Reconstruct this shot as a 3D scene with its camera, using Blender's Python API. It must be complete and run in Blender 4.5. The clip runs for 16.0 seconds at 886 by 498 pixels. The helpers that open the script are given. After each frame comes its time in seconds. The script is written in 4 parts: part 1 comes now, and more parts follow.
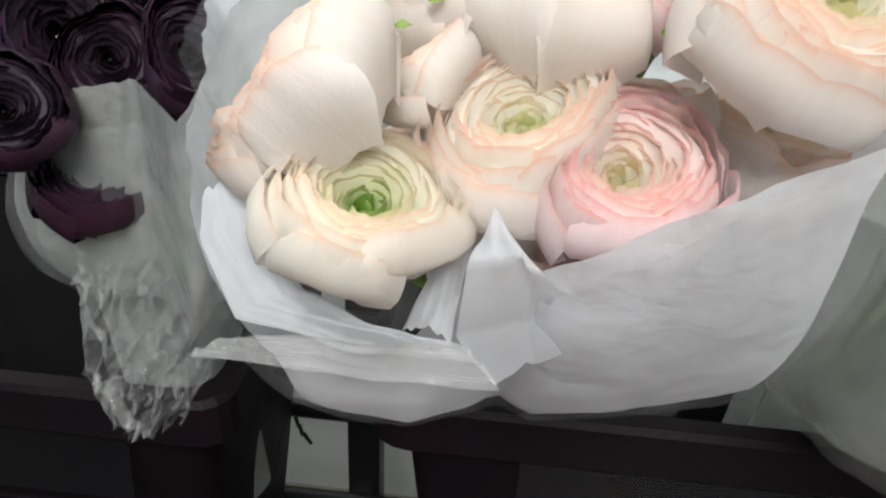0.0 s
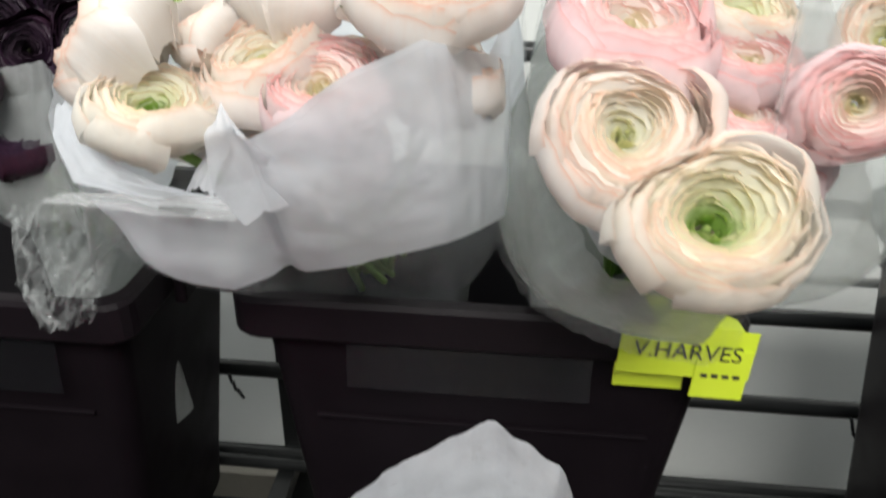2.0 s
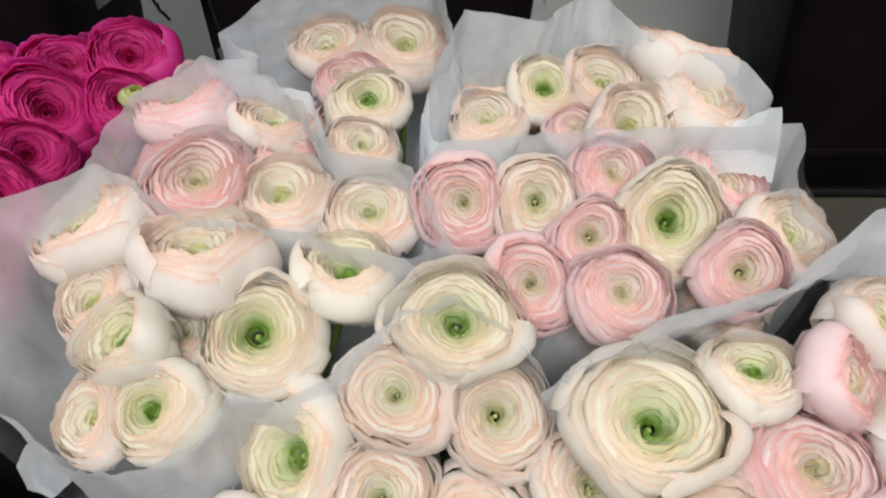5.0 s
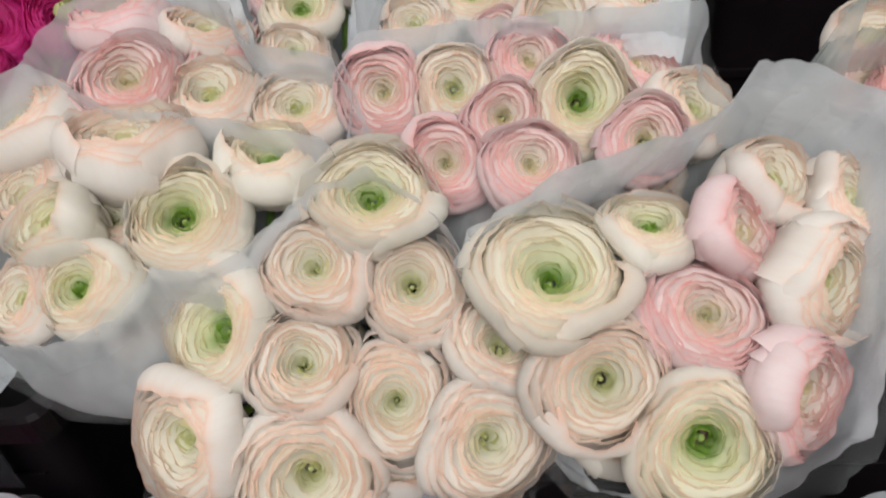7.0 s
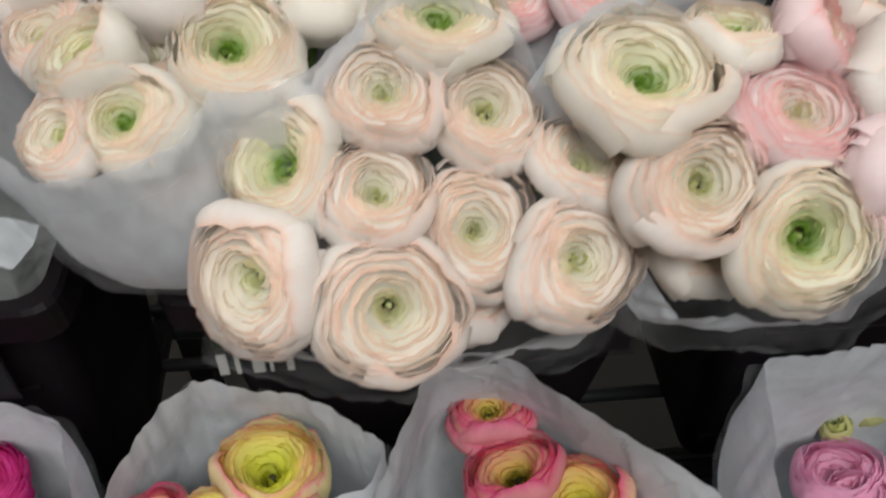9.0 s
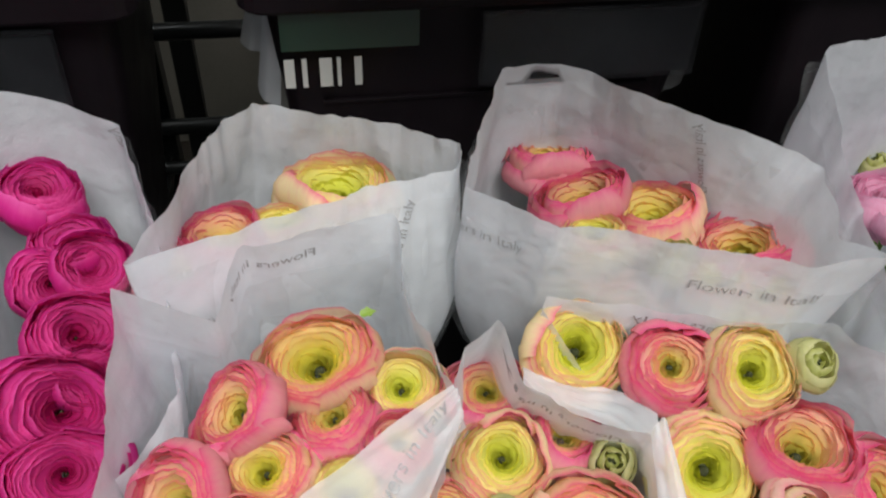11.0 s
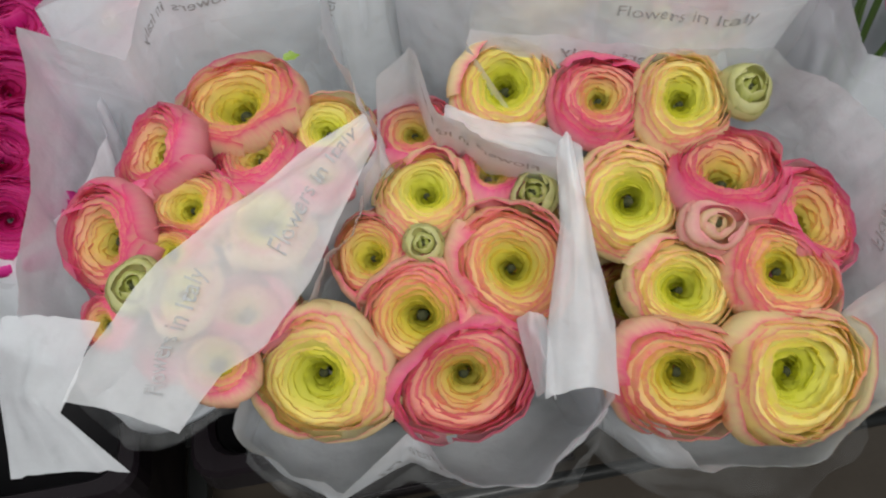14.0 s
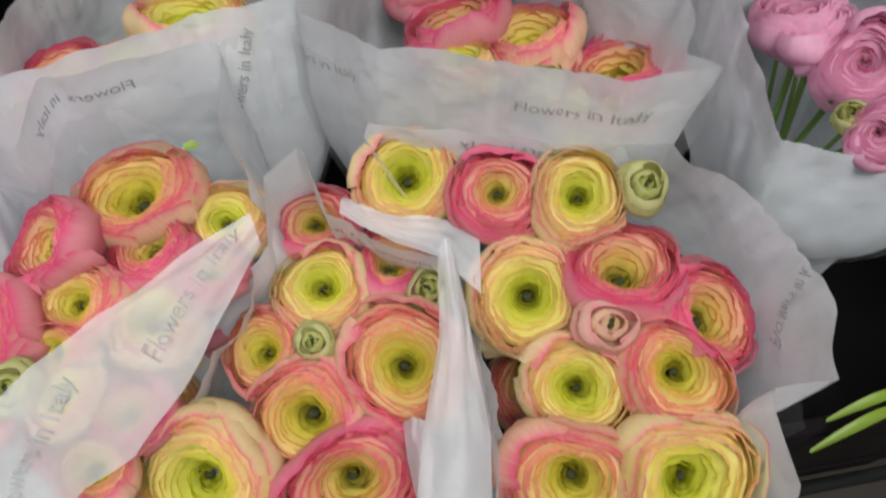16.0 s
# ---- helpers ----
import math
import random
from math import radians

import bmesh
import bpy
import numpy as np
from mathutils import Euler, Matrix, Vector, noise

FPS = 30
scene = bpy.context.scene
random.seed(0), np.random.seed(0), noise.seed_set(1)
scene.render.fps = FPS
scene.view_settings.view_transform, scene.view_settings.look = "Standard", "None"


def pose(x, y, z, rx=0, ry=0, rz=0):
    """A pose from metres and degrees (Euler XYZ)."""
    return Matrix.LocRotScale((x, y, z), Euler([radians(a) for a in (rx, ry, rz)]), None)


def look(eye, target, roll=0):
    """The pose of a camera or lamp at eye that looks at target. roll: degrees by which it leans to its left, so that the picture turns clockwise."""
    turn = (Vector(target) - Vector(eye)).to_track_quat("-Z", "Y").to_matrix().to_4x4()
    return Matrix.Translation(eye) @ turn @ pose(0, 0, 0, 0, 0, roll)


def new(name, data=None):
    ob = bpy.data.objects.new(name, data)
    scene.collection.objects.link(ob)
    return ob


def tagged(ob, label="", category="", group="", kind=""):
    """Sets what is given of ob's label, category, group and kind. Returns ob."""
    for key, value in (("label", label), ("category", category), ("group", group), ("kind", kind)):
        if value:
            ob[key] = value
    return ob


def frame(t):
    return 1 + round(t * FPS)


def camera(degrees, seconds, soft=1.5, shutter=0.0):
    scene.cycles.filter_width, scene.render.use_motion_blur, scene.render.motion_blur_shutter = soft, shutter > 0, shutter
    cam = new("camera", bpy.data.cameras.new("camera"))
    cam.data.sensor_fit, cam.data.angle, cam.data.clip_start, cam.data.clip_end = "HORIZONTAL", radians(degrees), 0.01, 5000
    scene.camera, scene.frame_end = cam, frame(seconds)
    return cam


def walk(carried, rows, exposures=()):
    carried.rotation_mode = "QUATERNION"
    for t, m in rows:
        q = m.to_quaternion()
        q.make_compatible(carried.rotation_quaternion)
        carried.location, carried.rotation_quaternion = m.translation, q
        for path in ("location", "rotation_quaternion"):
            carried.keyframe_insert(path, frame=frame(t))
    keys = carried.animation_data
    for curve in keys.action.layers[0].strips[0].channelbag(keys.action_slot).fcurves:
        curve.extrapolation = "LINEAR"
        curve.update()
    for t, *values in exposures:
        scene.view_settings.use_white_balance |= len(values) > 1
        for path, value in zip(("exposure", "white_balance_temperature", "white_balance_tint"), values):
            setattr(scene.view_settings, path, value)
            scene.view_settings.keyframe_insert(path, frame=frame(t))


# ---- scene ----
cam = camera(60.0, 16.0, soft=2.1, shutter=0.4)
PATH = [
    (0, (0.053, 0.018, 1.542), (-0.072, 1.73, 0.517), 3.2),
    (0.5, (0.069, 0.0, 1.55), (-0.031, 1.756, 0.599), 2.4),
    (1, (0.105, -0.023, 1.563), (0.021, 1.754, 0.647), 1.6),
    (1.5, (0.15, -0.064, 1.569), (0.052, 1.713, 0.658), 1.2),
    (2, (0.201, -0.141, 1.551), (0.047, 1.619, 0.615), 0.9),
    (2.5, (0.232, -0.189, 1.529), (0.068, 1.413, 0.343), 0.2),
    (3, (0.253, -0.254, 1.471), (0.094, 1.312, 0.237), -0.6),
    (3.5, (0.259, -0.292, 1.441), (0.128, 1.24, 0.163), -1.2),
    (4, (0.273, -0.32, 1.429), (0.162, 1.164, 0.093), -1.7),
    (4.2, (0.278, -0.325, 1.423), (0.174, 1.144, 0.07), -1.7),
    (6.3, (0.324, -0.364, 1.41), (0.275, 0.997, -0.054), -2.3),
    (6.5, (0.331, -0.375, 1.403), (0.269, 1.006, -0.042), -2.7),
    (7, (0.344, -0.39, 1.382), (0.276, 0.988, -0.066), -3.3),
    (7.5, (0.343, -0.396, 1.351), (0.283, 0.964, -0.115), -3.4),
    (8, (0.344, -0.391, 1.326), (0.308, 0.954, -0.155), -3.6),
    (8.5, (0.311, -0.405, 1.32), (0.357, 0.925, -0.172), -1.6),
    (9, (0.246, -0.442, 1.302), (0.393, 0.906, -0.168), 1.0),
    (9.5, (0.185, -0.492, 1.228), (0.41, 0.879, -0.211), 2.8),
    (10, (0.105, -0.57, 1.149), (0.476, 0.862, -0.197), 5.0),
    (10.2, (0.087, -0.588, 1.133), (0.481, 0.837, -0.214), 5.1),
    (12.3, (0.152, -0.628, 1.069), (0.37, 0.587, -0.504), 1.4),
    (12.5, (0.156, -0.622, 1.074), (0.362, 0.538, -0.542), 1.1),
    (13, (0.163, -0.648, 1.06), (0.341, 0.504, -0.565), -0.4),
    (13.5, (0.162, -0.662, 1.054), (0.348, 0.457, -0.593), -0.4),
    (14, (0.17, -0.677, 1.051), (0.365, 0.436, -0.599), -0.7),
    (14.5, (0.196, -0.689, 1.054), (0.403, 0.433, -0.589), -0.8),
    (15, (0.225, -0.69, 1.053), (0.44, 0.448, -0.577), -1.0),
    (15.5, (0.237, -0.676, 1.05), (0.463, 0.458, -0.581), -0.2),
    (16, (0.239, -0.65, 1.071), (0.453, 0.514, -0.541), 0.0),
]
walk(cam, [(t, look(eye, target, roll)) for t, eye, target, roll in PATH],
     [(0, -0.56), (1.5, -0.72), (2.2, -0.28), (2.8, -0.28), (3.5, -0.5), (4.2, -0.6), (6.3, -0.86), (8, -0.94), (9, -0.88), (9.6, -0.68), (10.1, -0.4), (12.4, -0.78), (16, -0.74)])
# ---- world and lamps ----
world = bpy.data.worlds.new("market_hall_air")
scene.world = world
world.use_nodes = True
world.node_tree.nodes["Background"].inputs[0].default_value = (0.93, 0.97, 1.0, 1)
world.node_tree.nodes["Background"].inputs[1].default_value = 0.27


def lamp(name, place, target, size_x, size_y, watts, colour):
    data = bpy.data.lights.new(name, "AREA")
    data.shape, data.size, data.size_y, data.energy, data.color = "RECTANGLE", size_x, size_y, watts, colour
    ob = new(name, data)
    ob.matrix_world = look(place, target)
    return ob


lamp("ceiling_lamp", (0.5, -2.7, 4.6), (0.3, -0.2, 0.9), 2.4, 1.4, 345, (1.0, 0.98, 0.95))
lamp("ceiling_lamp", (-1.6, -0.6, 5.0), (0.1, 0.1, 1.0), 2.0, 1.0, 125, (0.95, 0.98, 1.0))


# ---- materials ----
def material(name):
    m = bpy.data.materials.new(name)
    m.use_nodes = True
    return m, m.node_tree, m.node_tree.nodes["Principled BSDF"]


def add(tree, kind, **inputs):
    n = tree.nodes.new(kind)
    for key, value in inputs.items():
        n.inputs[key.replace("_", " ")].default_value = value
    return n


def ramp(tree, stops, source):
    n = tree.nodes.new("ShaderNodeValToRGB")
    e = n.color_ramp.elements
    while len(e) < len(stops):
        e.new(0.5)
    for el, (at, c) in zip(e, stops):
        el.position, el.color = at, (*c, 1)
    tree.links.new(source, n.inputs[0])
    return n.outputs[0]


def mixed(tree, fac, a, b, how="MIX"):
    n = tree.nodes.new("ShaderNodeMix")
    n.data_type, n.blend_type = "RGBA", how
    for socket, value in ((n.inputs[0], fac), (n.inputs[6], a), (n.inputs[7], b)):
        if isinstance(value, bpy.types.NodeSocket):
            tree.links.new(value, socket)
        elif isinstance(value, (int, float)):
            socket.default_value = value
        else:
            socket.default_value = (*value, 1)
    return n.outputs[2]


def maths(tree, how, a, b):
    n = tree.nodes.new("ShaderNodeMath")
    n.operation = how
    for socket, value in ((n.inputs[0], a), (n.inputs[1], b)):
        if isinstance(value, bpy.types.NodeSocket):
            tree.links.new(value, socket)
        else:
            socket.default_value = value
    return n.outputs[0]


def noise_of(tree, scale, detail=3, coord="Object"):
    c = tree.nodes.new("ShaderNodeTexCoord")
    n = add(tree, "ShaderNodeTexNoise", Scale=scale, Detail=detail)
    tree.links.new(c.outputs[coord], n.inputs["Vector"])
    return n.outputs["Fac"]


def bumped(tree, bsdf, height, strength, distance=0.001):
    b = add(tree, "ShaderNodeBump", Strength=strength, Distance=distance)
    tree.links.new(height, b.inputs["Height"])
    tree.links.new(b.outputs[0], bsdf.inputs["Normal"])


def surfaced(name, dark, light, rough, scale=8.0, metal=0.0, bump=0.2, fine=120.0, spec=0.5):
    """A solid material with coarse stains and a fine grain."""
    m, t, b = material(name)
    coarse, grain = noise_of(t, scale), noise_of(t, fine, 4)
    t.links.new(mixed(t, maths(t, "ADD", maths(t, "MULTIPLY", coarse, 0.7), maths(t, "MULTIPLY", grain, 0.3)), dark, light), b.inputs["Base Color"])
    b.inputs["Metallic"].default_value = metal
    b.inputs["Specular IOR Level"].default_value = spec
    t.links.new(maths(t, "ADD", maths(t, "MULTIPLY", coarse, 0.25), rough - 0.12), b.inputs["Roughness"])
    bumped(t, b, grain, bump)
    return m


def petal_material(name, heart, inner, body, outer, rim, blush, streak=0.3, through_part=0.55, blush_most=0.3, thin=12.0, rim_from=0.08):
    """Petals: 'ring' is 0 in the flower's heart and 1 outside, 'tip' is 1 at a petal's edge and falls to its foot, 'side' runs across a petal."""
    m, t, b = material(name)

    def value_of(key):
        n = t.nodes.new("ShaderNodeAttribute")
        n.attribute_name = key
        return n.outputs["Fac"]

    def clamped(x):
        n = t.nodes.new("ShaderNodeClamp")
        t.links.new(x, n.inputs[0])
        return n.outputs[0]

    ring, tip, side = value_of("ring"), value_of("tip"), value_of("side")
    info = t.nodes.new("ShaderNodeObjectInfo")
    island = t.nodes.new("ShaderNodeNewGeometry").outputs["Random Per Island"]
    cloud = noise_of(t, 3.5, 3)
    # veins run up each petal
    at = t.nodes.new("ShaderNodeCombineXYZ")
    for socket, source in zip(at.inputs, (maths(t, "MULTIPLY", side, 13.0), maths(t, "MULTIPLY", tip, 1.6), maths(t, "MULTIPLY", ring, 6.0))):
        t.links.new(source, socket)
    vein = add(t, "ShaderNodeTexNoise", Scale=1.0, Detail=4.0, Roughness=0.6)
    t.links.new(at.outputs[0], vein.inputs["Vector"])
    vein = vein.outputs["Fac"]
    along = maths(t, "ADD", ring, maths(t, "MULTIPLY", maths(t, "SUBTRACT", cloud, 0.5), 0.25))
    along = maths(t, "ADD", along, maths(t, "MULTIPLY", maths(t, "SUBTRACT", island, 0.5), 0.22))
    base = ramp(t, [(0.0, heart), (0.13, heart), (0.30, inner), (0.62, body), (0.95, outer)], along)
    # the coloured edge, uneven along the petal and stronger in the outer ones
    edge = maths(t, "POWER", tip, thin)
    edge = maths(t, "MULTIPLY", edge, maths(t, "ADD", maths(t, "MULTIPLY", vein, 1.8), 0.15))
    edge = maths(t, "MULTIPLY", edge, clamped(maths(t, "MULTIPLY", maths(t, "SUBTRACT", ring, rim_from), 1.8)))
    base = mixed(t, clamped(edge), base, rim)
    pinker = maths(t, "MULTIPLY", maths(t, "MULTIPLY", info.outputs["Random"], blush_most), maths(t, "POWER", ring, 1.5))
    base = mixed(t, pinker, base, blush)
    flush = clamped(maths(t, "MULTIPLY", maths(t, "SUBTRACT", vein, 0.45), 4.0))
    base = mixed(t, maths(t, "MULTIPLY", maths(t, "MULTIPLY", flush, ring), streak), base, blush)
    t.links.new(base, b.inputs["Base Color"])
    b.inputs["Roughness"].default_value = 0.5
    b.inputs["Specular IOR Level"].default_value = 0.3
    bumped(t, b, maths(t, "ADD", vein, maths(t, "MULTIPLY", noise_of(t, 25.0, 3), 0.4)), 0.35, 0.0012)
    leak = t.nodes.new("ShaderNodeBsdfTranslucent")
    t.links.new(base, leak.inputs[0])
    mix = t.nodes.new("ShaderNodeMixShader")
    mix.inputs[0].default_value = through_part
    t.links.new(b.outputs[0], mix.inputs[1])
    t.links.new(leak.outputs[0], mix.inputs[2])
    t.links.new(mix.outputs[0], t.nodes["Material Output"].inputs[0])
    return m


def sheet_material(name, colour, clear, leak, rough, crease, mottled=0.15):
    """Thin wrapping: part see-through, part translucent."""
    m, t, b = material(name)
    stain, fibre = noise_of(t, 26.0, 4), noise_of(t, 420.0, 3)
    base = mixed(t, maths(t, "MULTIPLY", stain, 0.5), colour, tuple(0.82 * v for v in colour))
    smudge = ramp(t, [(0.0, (0, 0, 0)), (0.58, (0, 0, 0)), (0.75, (1, 1, 1))], noise_of(t, 75.0, 5))
    base = mixed(t, maths(t, "MULTIPLY", smudge, 0.30), base, tuple(0.62 * v for v in colour))
    base = mixed(t, maths(t, "MULTIPLY", fibre, 0.22), base, tuple(0.74 * v for v in colour))
    t.links.new(base, b.inputs["Base Color"])
    b.inputs["Roughness"].default_value = rough
    bumped(t, b, maths(t, "ADD", maths(t, "MULTIPLY", noise_of(t, 45.0, 5), 1.0), maths(t, "MULTIPLY", fibre, 0.15)), crease, 0.004)
    tl = t.nodes.new("ShaderNodeBsdfTranslucent")
    t.links.new(base, tl.inputs[0])
    one = t.nodes.new("ShaderNodeMixShader")
    one.inputs[0].default_value = leak
    t.links.new(b.outputs[0], one.inputs[1])
    t.links.new(tl.outputs[0], one.inputs[2])
    tr = t.nodes.new("ShaderNodeBsdfTransparent")
    two = t.nodes.new("ShaderNodeMixShader")
    amount = maths(t, "ADD", maths(t, "MULTIPLY", maths(t, "SUBTRACT", stain, 0.5), mottled * 2), clear)
    n = t.nodes.new("ShaderNodeClamp")
    t.links.new(amount, n.inputs[0])
    t.links.new(n.outputs[0], two.inputs[0])
    t.links.new(one.outputs[0], two.inputs[1])
    t.links.new(tr.outputs[0], two.inputs[2])
    t.links.new(two.outputs[0], t.nodes["Material Output"].inputs[0])
    return m


PETALS = {
    "cream": petal_material("cream_petal", (0.74, 0.76, 0.44), (0.91, 0.90, 0.76), (0.93, 0.91, 0.82), (0.94, 0.92, 0.89), (0.90, 0.63, 0.51), (0.92, 0.81, 0.74), 0.3, thin=11.0),
    "cream_green": petal_material("cream_petal_green_heart", (0.30, 0.50, 0.08), (0.84, 0.87, 0.58), (0.93, 0.92, 0.79), (0.94, 0.93, 0.88), (0.90, 0.69, 0.56), (0.93, 0.85, 0.78), 0.25, thin=12.0),
    "blush": petal_material("blush_petal", (0.80, 0.76, 0.52), (0.92, 0.86, 0.75), (0.93, 0.83, 0.79), (0.94, 0.85, 0.85), (0.89, 0.50, 0.47), (0.92, 0.71, 0.73), thin=12.0),
    "picotee": petal_material("picotee_petal", (0.40, 0.38, 0.02), (0.82, 0.77, 0.08), (0.93, 0.85, 0.26), (0.94, 0.78, 0.52), (0.85, 0.12, 0.30), (0.90, 0.42, 0.46), 0.34, blush_most=0.22, thin=5.0, rim_from=0.34),
    "picotee_yellow": petal_material("yellow_picotee_petal", (0.42, 0.44, 0.02), (0.78, 0.80, 0.08), (0.93, 0.90, 0.26), (0.94, 0.89, 0.54), (0.86, 0.18, 0.33), (0.90, 0.54, 0.48), 0.25, 0.55, 0.12, thin=8.0, rim_from=0.46),
    "picotee_pink": petal_material("pink_picotee_petal", (0.38, 0.34, 0.03), (0.83, 0.72, 0.13), (0.91, 0.66, 0.34), (0.88, 0.45, 0.46), (0.81, 0.09, 0.29), (0.87, 0.29, 0.44), 0.42, blush_most=0.25, thin=4.2, rim_from=0.22),
    "picotee_pale": petal_material("pale_pink_bud_petal", (0.40, 0.42, 0.10), (0.80, 0.74, 0.40), (0.88, 0.74, 0.52), (0.88, 0.66, 0.55), (0.82, 0.36, 0.40), (0.84, 0.48, 0.48), 0.5, thin=5.0),
    "magenta": petal_material("magenta_petal", (0.44, 0.003, 0.09), (0.52, 0.005, 0.13), (0.62, 0.010, 0.21), (0.70, 0.020, 0.28), (0.86, 0.14, 0.48), (0.80, 0.06, 0.40), thin=6.0),
    "dark": petal_material("near_black_petal", (0.010, 0.005, 0.010), (0.012, 0.006, 0.012), (0.014, 0.008, 0.018), (0.014, 0.009, 0.020), (0.03, 0.018, 0.04), (0.05, 0.006, 0.014), 0.4, 0.03),
    "pink": petal_material("pink_petal", (0.78, 0.30, 0.46), (0.84, 0.40, 0.58), (0.90, 0.50, 0.68), (0.91, 0.58, 0.74), (0.90, 0.62, 0.76), (0.88, 0.40, 0.60), 0.5),
    "bud": petal_material("green_bud_petal", (0.26, 0.30, 0.04), (0.50, 0.54, 0.14), (0.62, 0.64, 0.26), (0.68, 0.69, 0.34), (0.74, 0.72, 0.42), (0.70, 0.66, 0.38), 0.2),
}
EYES = {
    "pale": surfaced("pale_eye", (0.42, 0.48, 0.20), (0.58, 0.60, 0.30), 0.6, 300, bump=0.6, fine=900),
    "green": surfaced("green_eye", (0.20, 0.30, 0.06), (0.36, 0.46, 0.14), 0.6, 300, bump=0.6, fine=900),
    "black": surfaced("dark_eye", (0.012, 0.014, 0.006), (0.05, 0.06, 0.015), 0.6, 300, bump=0.6, fine=900),
}
STEM = surfaced("green_stem", (0.10, 0.22, 0.03), (0.24, 0.38, 0.08), 0.45, 60)
PAPER = sheet_material("white_tissue_paper", (0.90, 0.945, 0.995), 0.19, 0.36, 0.6, 0.6, 0.12)
CLOUDY = sheet_material("cloudy_film", (0.66, 0.70, 0.68), 0.52, 0.35, 0.22, 0.9, 0.16)
CRUSHED = sheet_material("crushed_film", (0.66, 0.69, 0.68), 0.86, 0.15, 0.06, 0.5, 0.12)
THIN_PAPER = sheet_material("frosted_tissue", (0.90, 0.94, 0.985), 0.36, 0.45, 0.5, 0.35, 0.12)
FILM = sheet_material("clear_film", (0.74, 0.77, 0.78), 0.90, 0.15, 0.08, 1.0, 0.08)
HEM = sheet_material("glossy_film_hem", (0.70, 0.72, 0.72), 0.72, 0.2, 0.05, 0.4, 0.1)
VEIL = sheet_material("thin_printed_tissue", (0.91, 0.94, 0.975), 0.46, 0.40, 0.5, 0.3, 0.10)
INK = surfaced("grey_print", (0.26, 0.265, 0.275), (0.38, 0.39, 0.40), 0.7, 200)
BUCKET = surfaced("black_plastic", (0.004, 0.003, 0.004), (0.010, 0.007, 0.009), 0.45, 18, bump=0.25, fine=500, spec=0.09)
LINER = surfaced("black_plastic_inside", (0.007, 0.007, 0.008), (0.010, 0.009, 0.010), 0.6, 18, spec=0.1)
STEEL = surfaced("black_painted_steel", (0.008, 0.009, 0.009), (0.014, 0.015, 0.015), 0.35, 12, fine=300, spec=0.3)
GREY_STEEL = surfaced("grey_steel", (0.26, 0.27, 0.25), (0.36, 0.37, 0.35), 0.35, 12, metal=0.3)
WALL = surfaced("pale_grey_board", (0.70, 0.73, 0.69), (0.80, 0.82, 0.79), 0.55, 3.0, bump=0.1)
FLOOR = surfaced("brown_floor", (0.02, 0.016, 0.012), (0.05, 0.04, 0.03), 0.4, 5.0)
ROOM = surfaced("painted_wall", (0.55, 0.55, 0.53), (0.66, 0.66, 0.64), 0.7, 2.0)
TAG = surfaced("lime_card", (0.52, 0.66, 0.02), (0.62, 0.75, 0.04), 0.5, 20)
LIME_LEAF = surfaced("lime_leaf", (0.10, 0.17, 0.01), (0.18, 0.26, 0.02), 0.45, 40)
PEN = surfaced("black_pen", (0.01, 0.01, 0.01), (0.03, 0.03, 0.03), 0.5, 60)
POCKET = sheet_material("clear_label_pocket", (0.012, 0.013, 0.015), 0.74, 0.0, 0.05, 0.5, 0.10)
CARD = surfaced("dark_label_card", (0.008, 0.009, 0.011), (0.016, 0.018, 0.02), 0.4, 30, spec=0.2)
# green darkened in the colour itself, for the shade on the middle bucket
SHADED_GREEN_LABEL = surfaced("shaded_green_label", (0.002, 0.012, 0.006), (0.003, 0.022, 0.010), 0.4, 20)
WHITE_CARD = surfaced("grey_card", (0.26, 0.27, 0.26), (0.34, 0.35, 0.34), 0.5, 20)


# ---- building helpers ----
def mesh_of(name, bm, mat, smooth=True):
    me = bpy.data.meshes.new(name)
    bm.to_mesh(me)
    bm.free()
    me.materials.append(mat)
    if smooth:
        me.polygons.foreach_set("use_smooth", [True] * len(me.polygons))
    return me


def part(name, bm, mat, parent=None, label="", smooth=False):
    ob = new(name, mesh_of(name, bm, mat, smooth))
    ob.parent = parent
    if label:
        ob["label"] = label
    return ob


def put_under(ob, parent, m):
    ob.parent = parent
    ob.matrix_parent_inverse = Matrix()
    ob.matrix_basis = m
    return ob


def box(bm, x0, x1, y0, y1, z0, z1, bevel=0.0):
    r = bmesh.ops.create_cube(bm, size=1)
    for v in r["verts"]:
        v.co = Vector((x0 + (v.co.x + 0.5) * (x1 - x0), y0 + (v.co.y + 0.5) * (y1 - y0), z0 + (v.co.z + 0.5) * (z1 - z0)))
    if bevel:
        edges = list({e for v in r["verts"] for e in v.link_edges})
        bmesh.ops.bevel(bm, geom=edges, offset=bevel, segments=2, affect="EDGES", profile=0.5)
    return bm


def boxed(*a, bevel=0.0):
    return box(bmesh.new(), *a, bevel=bevel)


def rod(a, b, radius, sides=12):
    bm = bmesh.new()
    a, b = Vector(a), Vector(b)
    r = bmesh.ops.create_cone(bm, cap_ends=True, segments=sides, radius1=radius, radius2=radius, depth=(b - a).length)
    m = Matrix.Translation((a + b) / 2) @ (b - a).to_track_quat("Z", "Y").to_matrix().to_4x4()
    bmesh.ops.transform(bm, matrix=m, verts=r["verts"])
    return bm


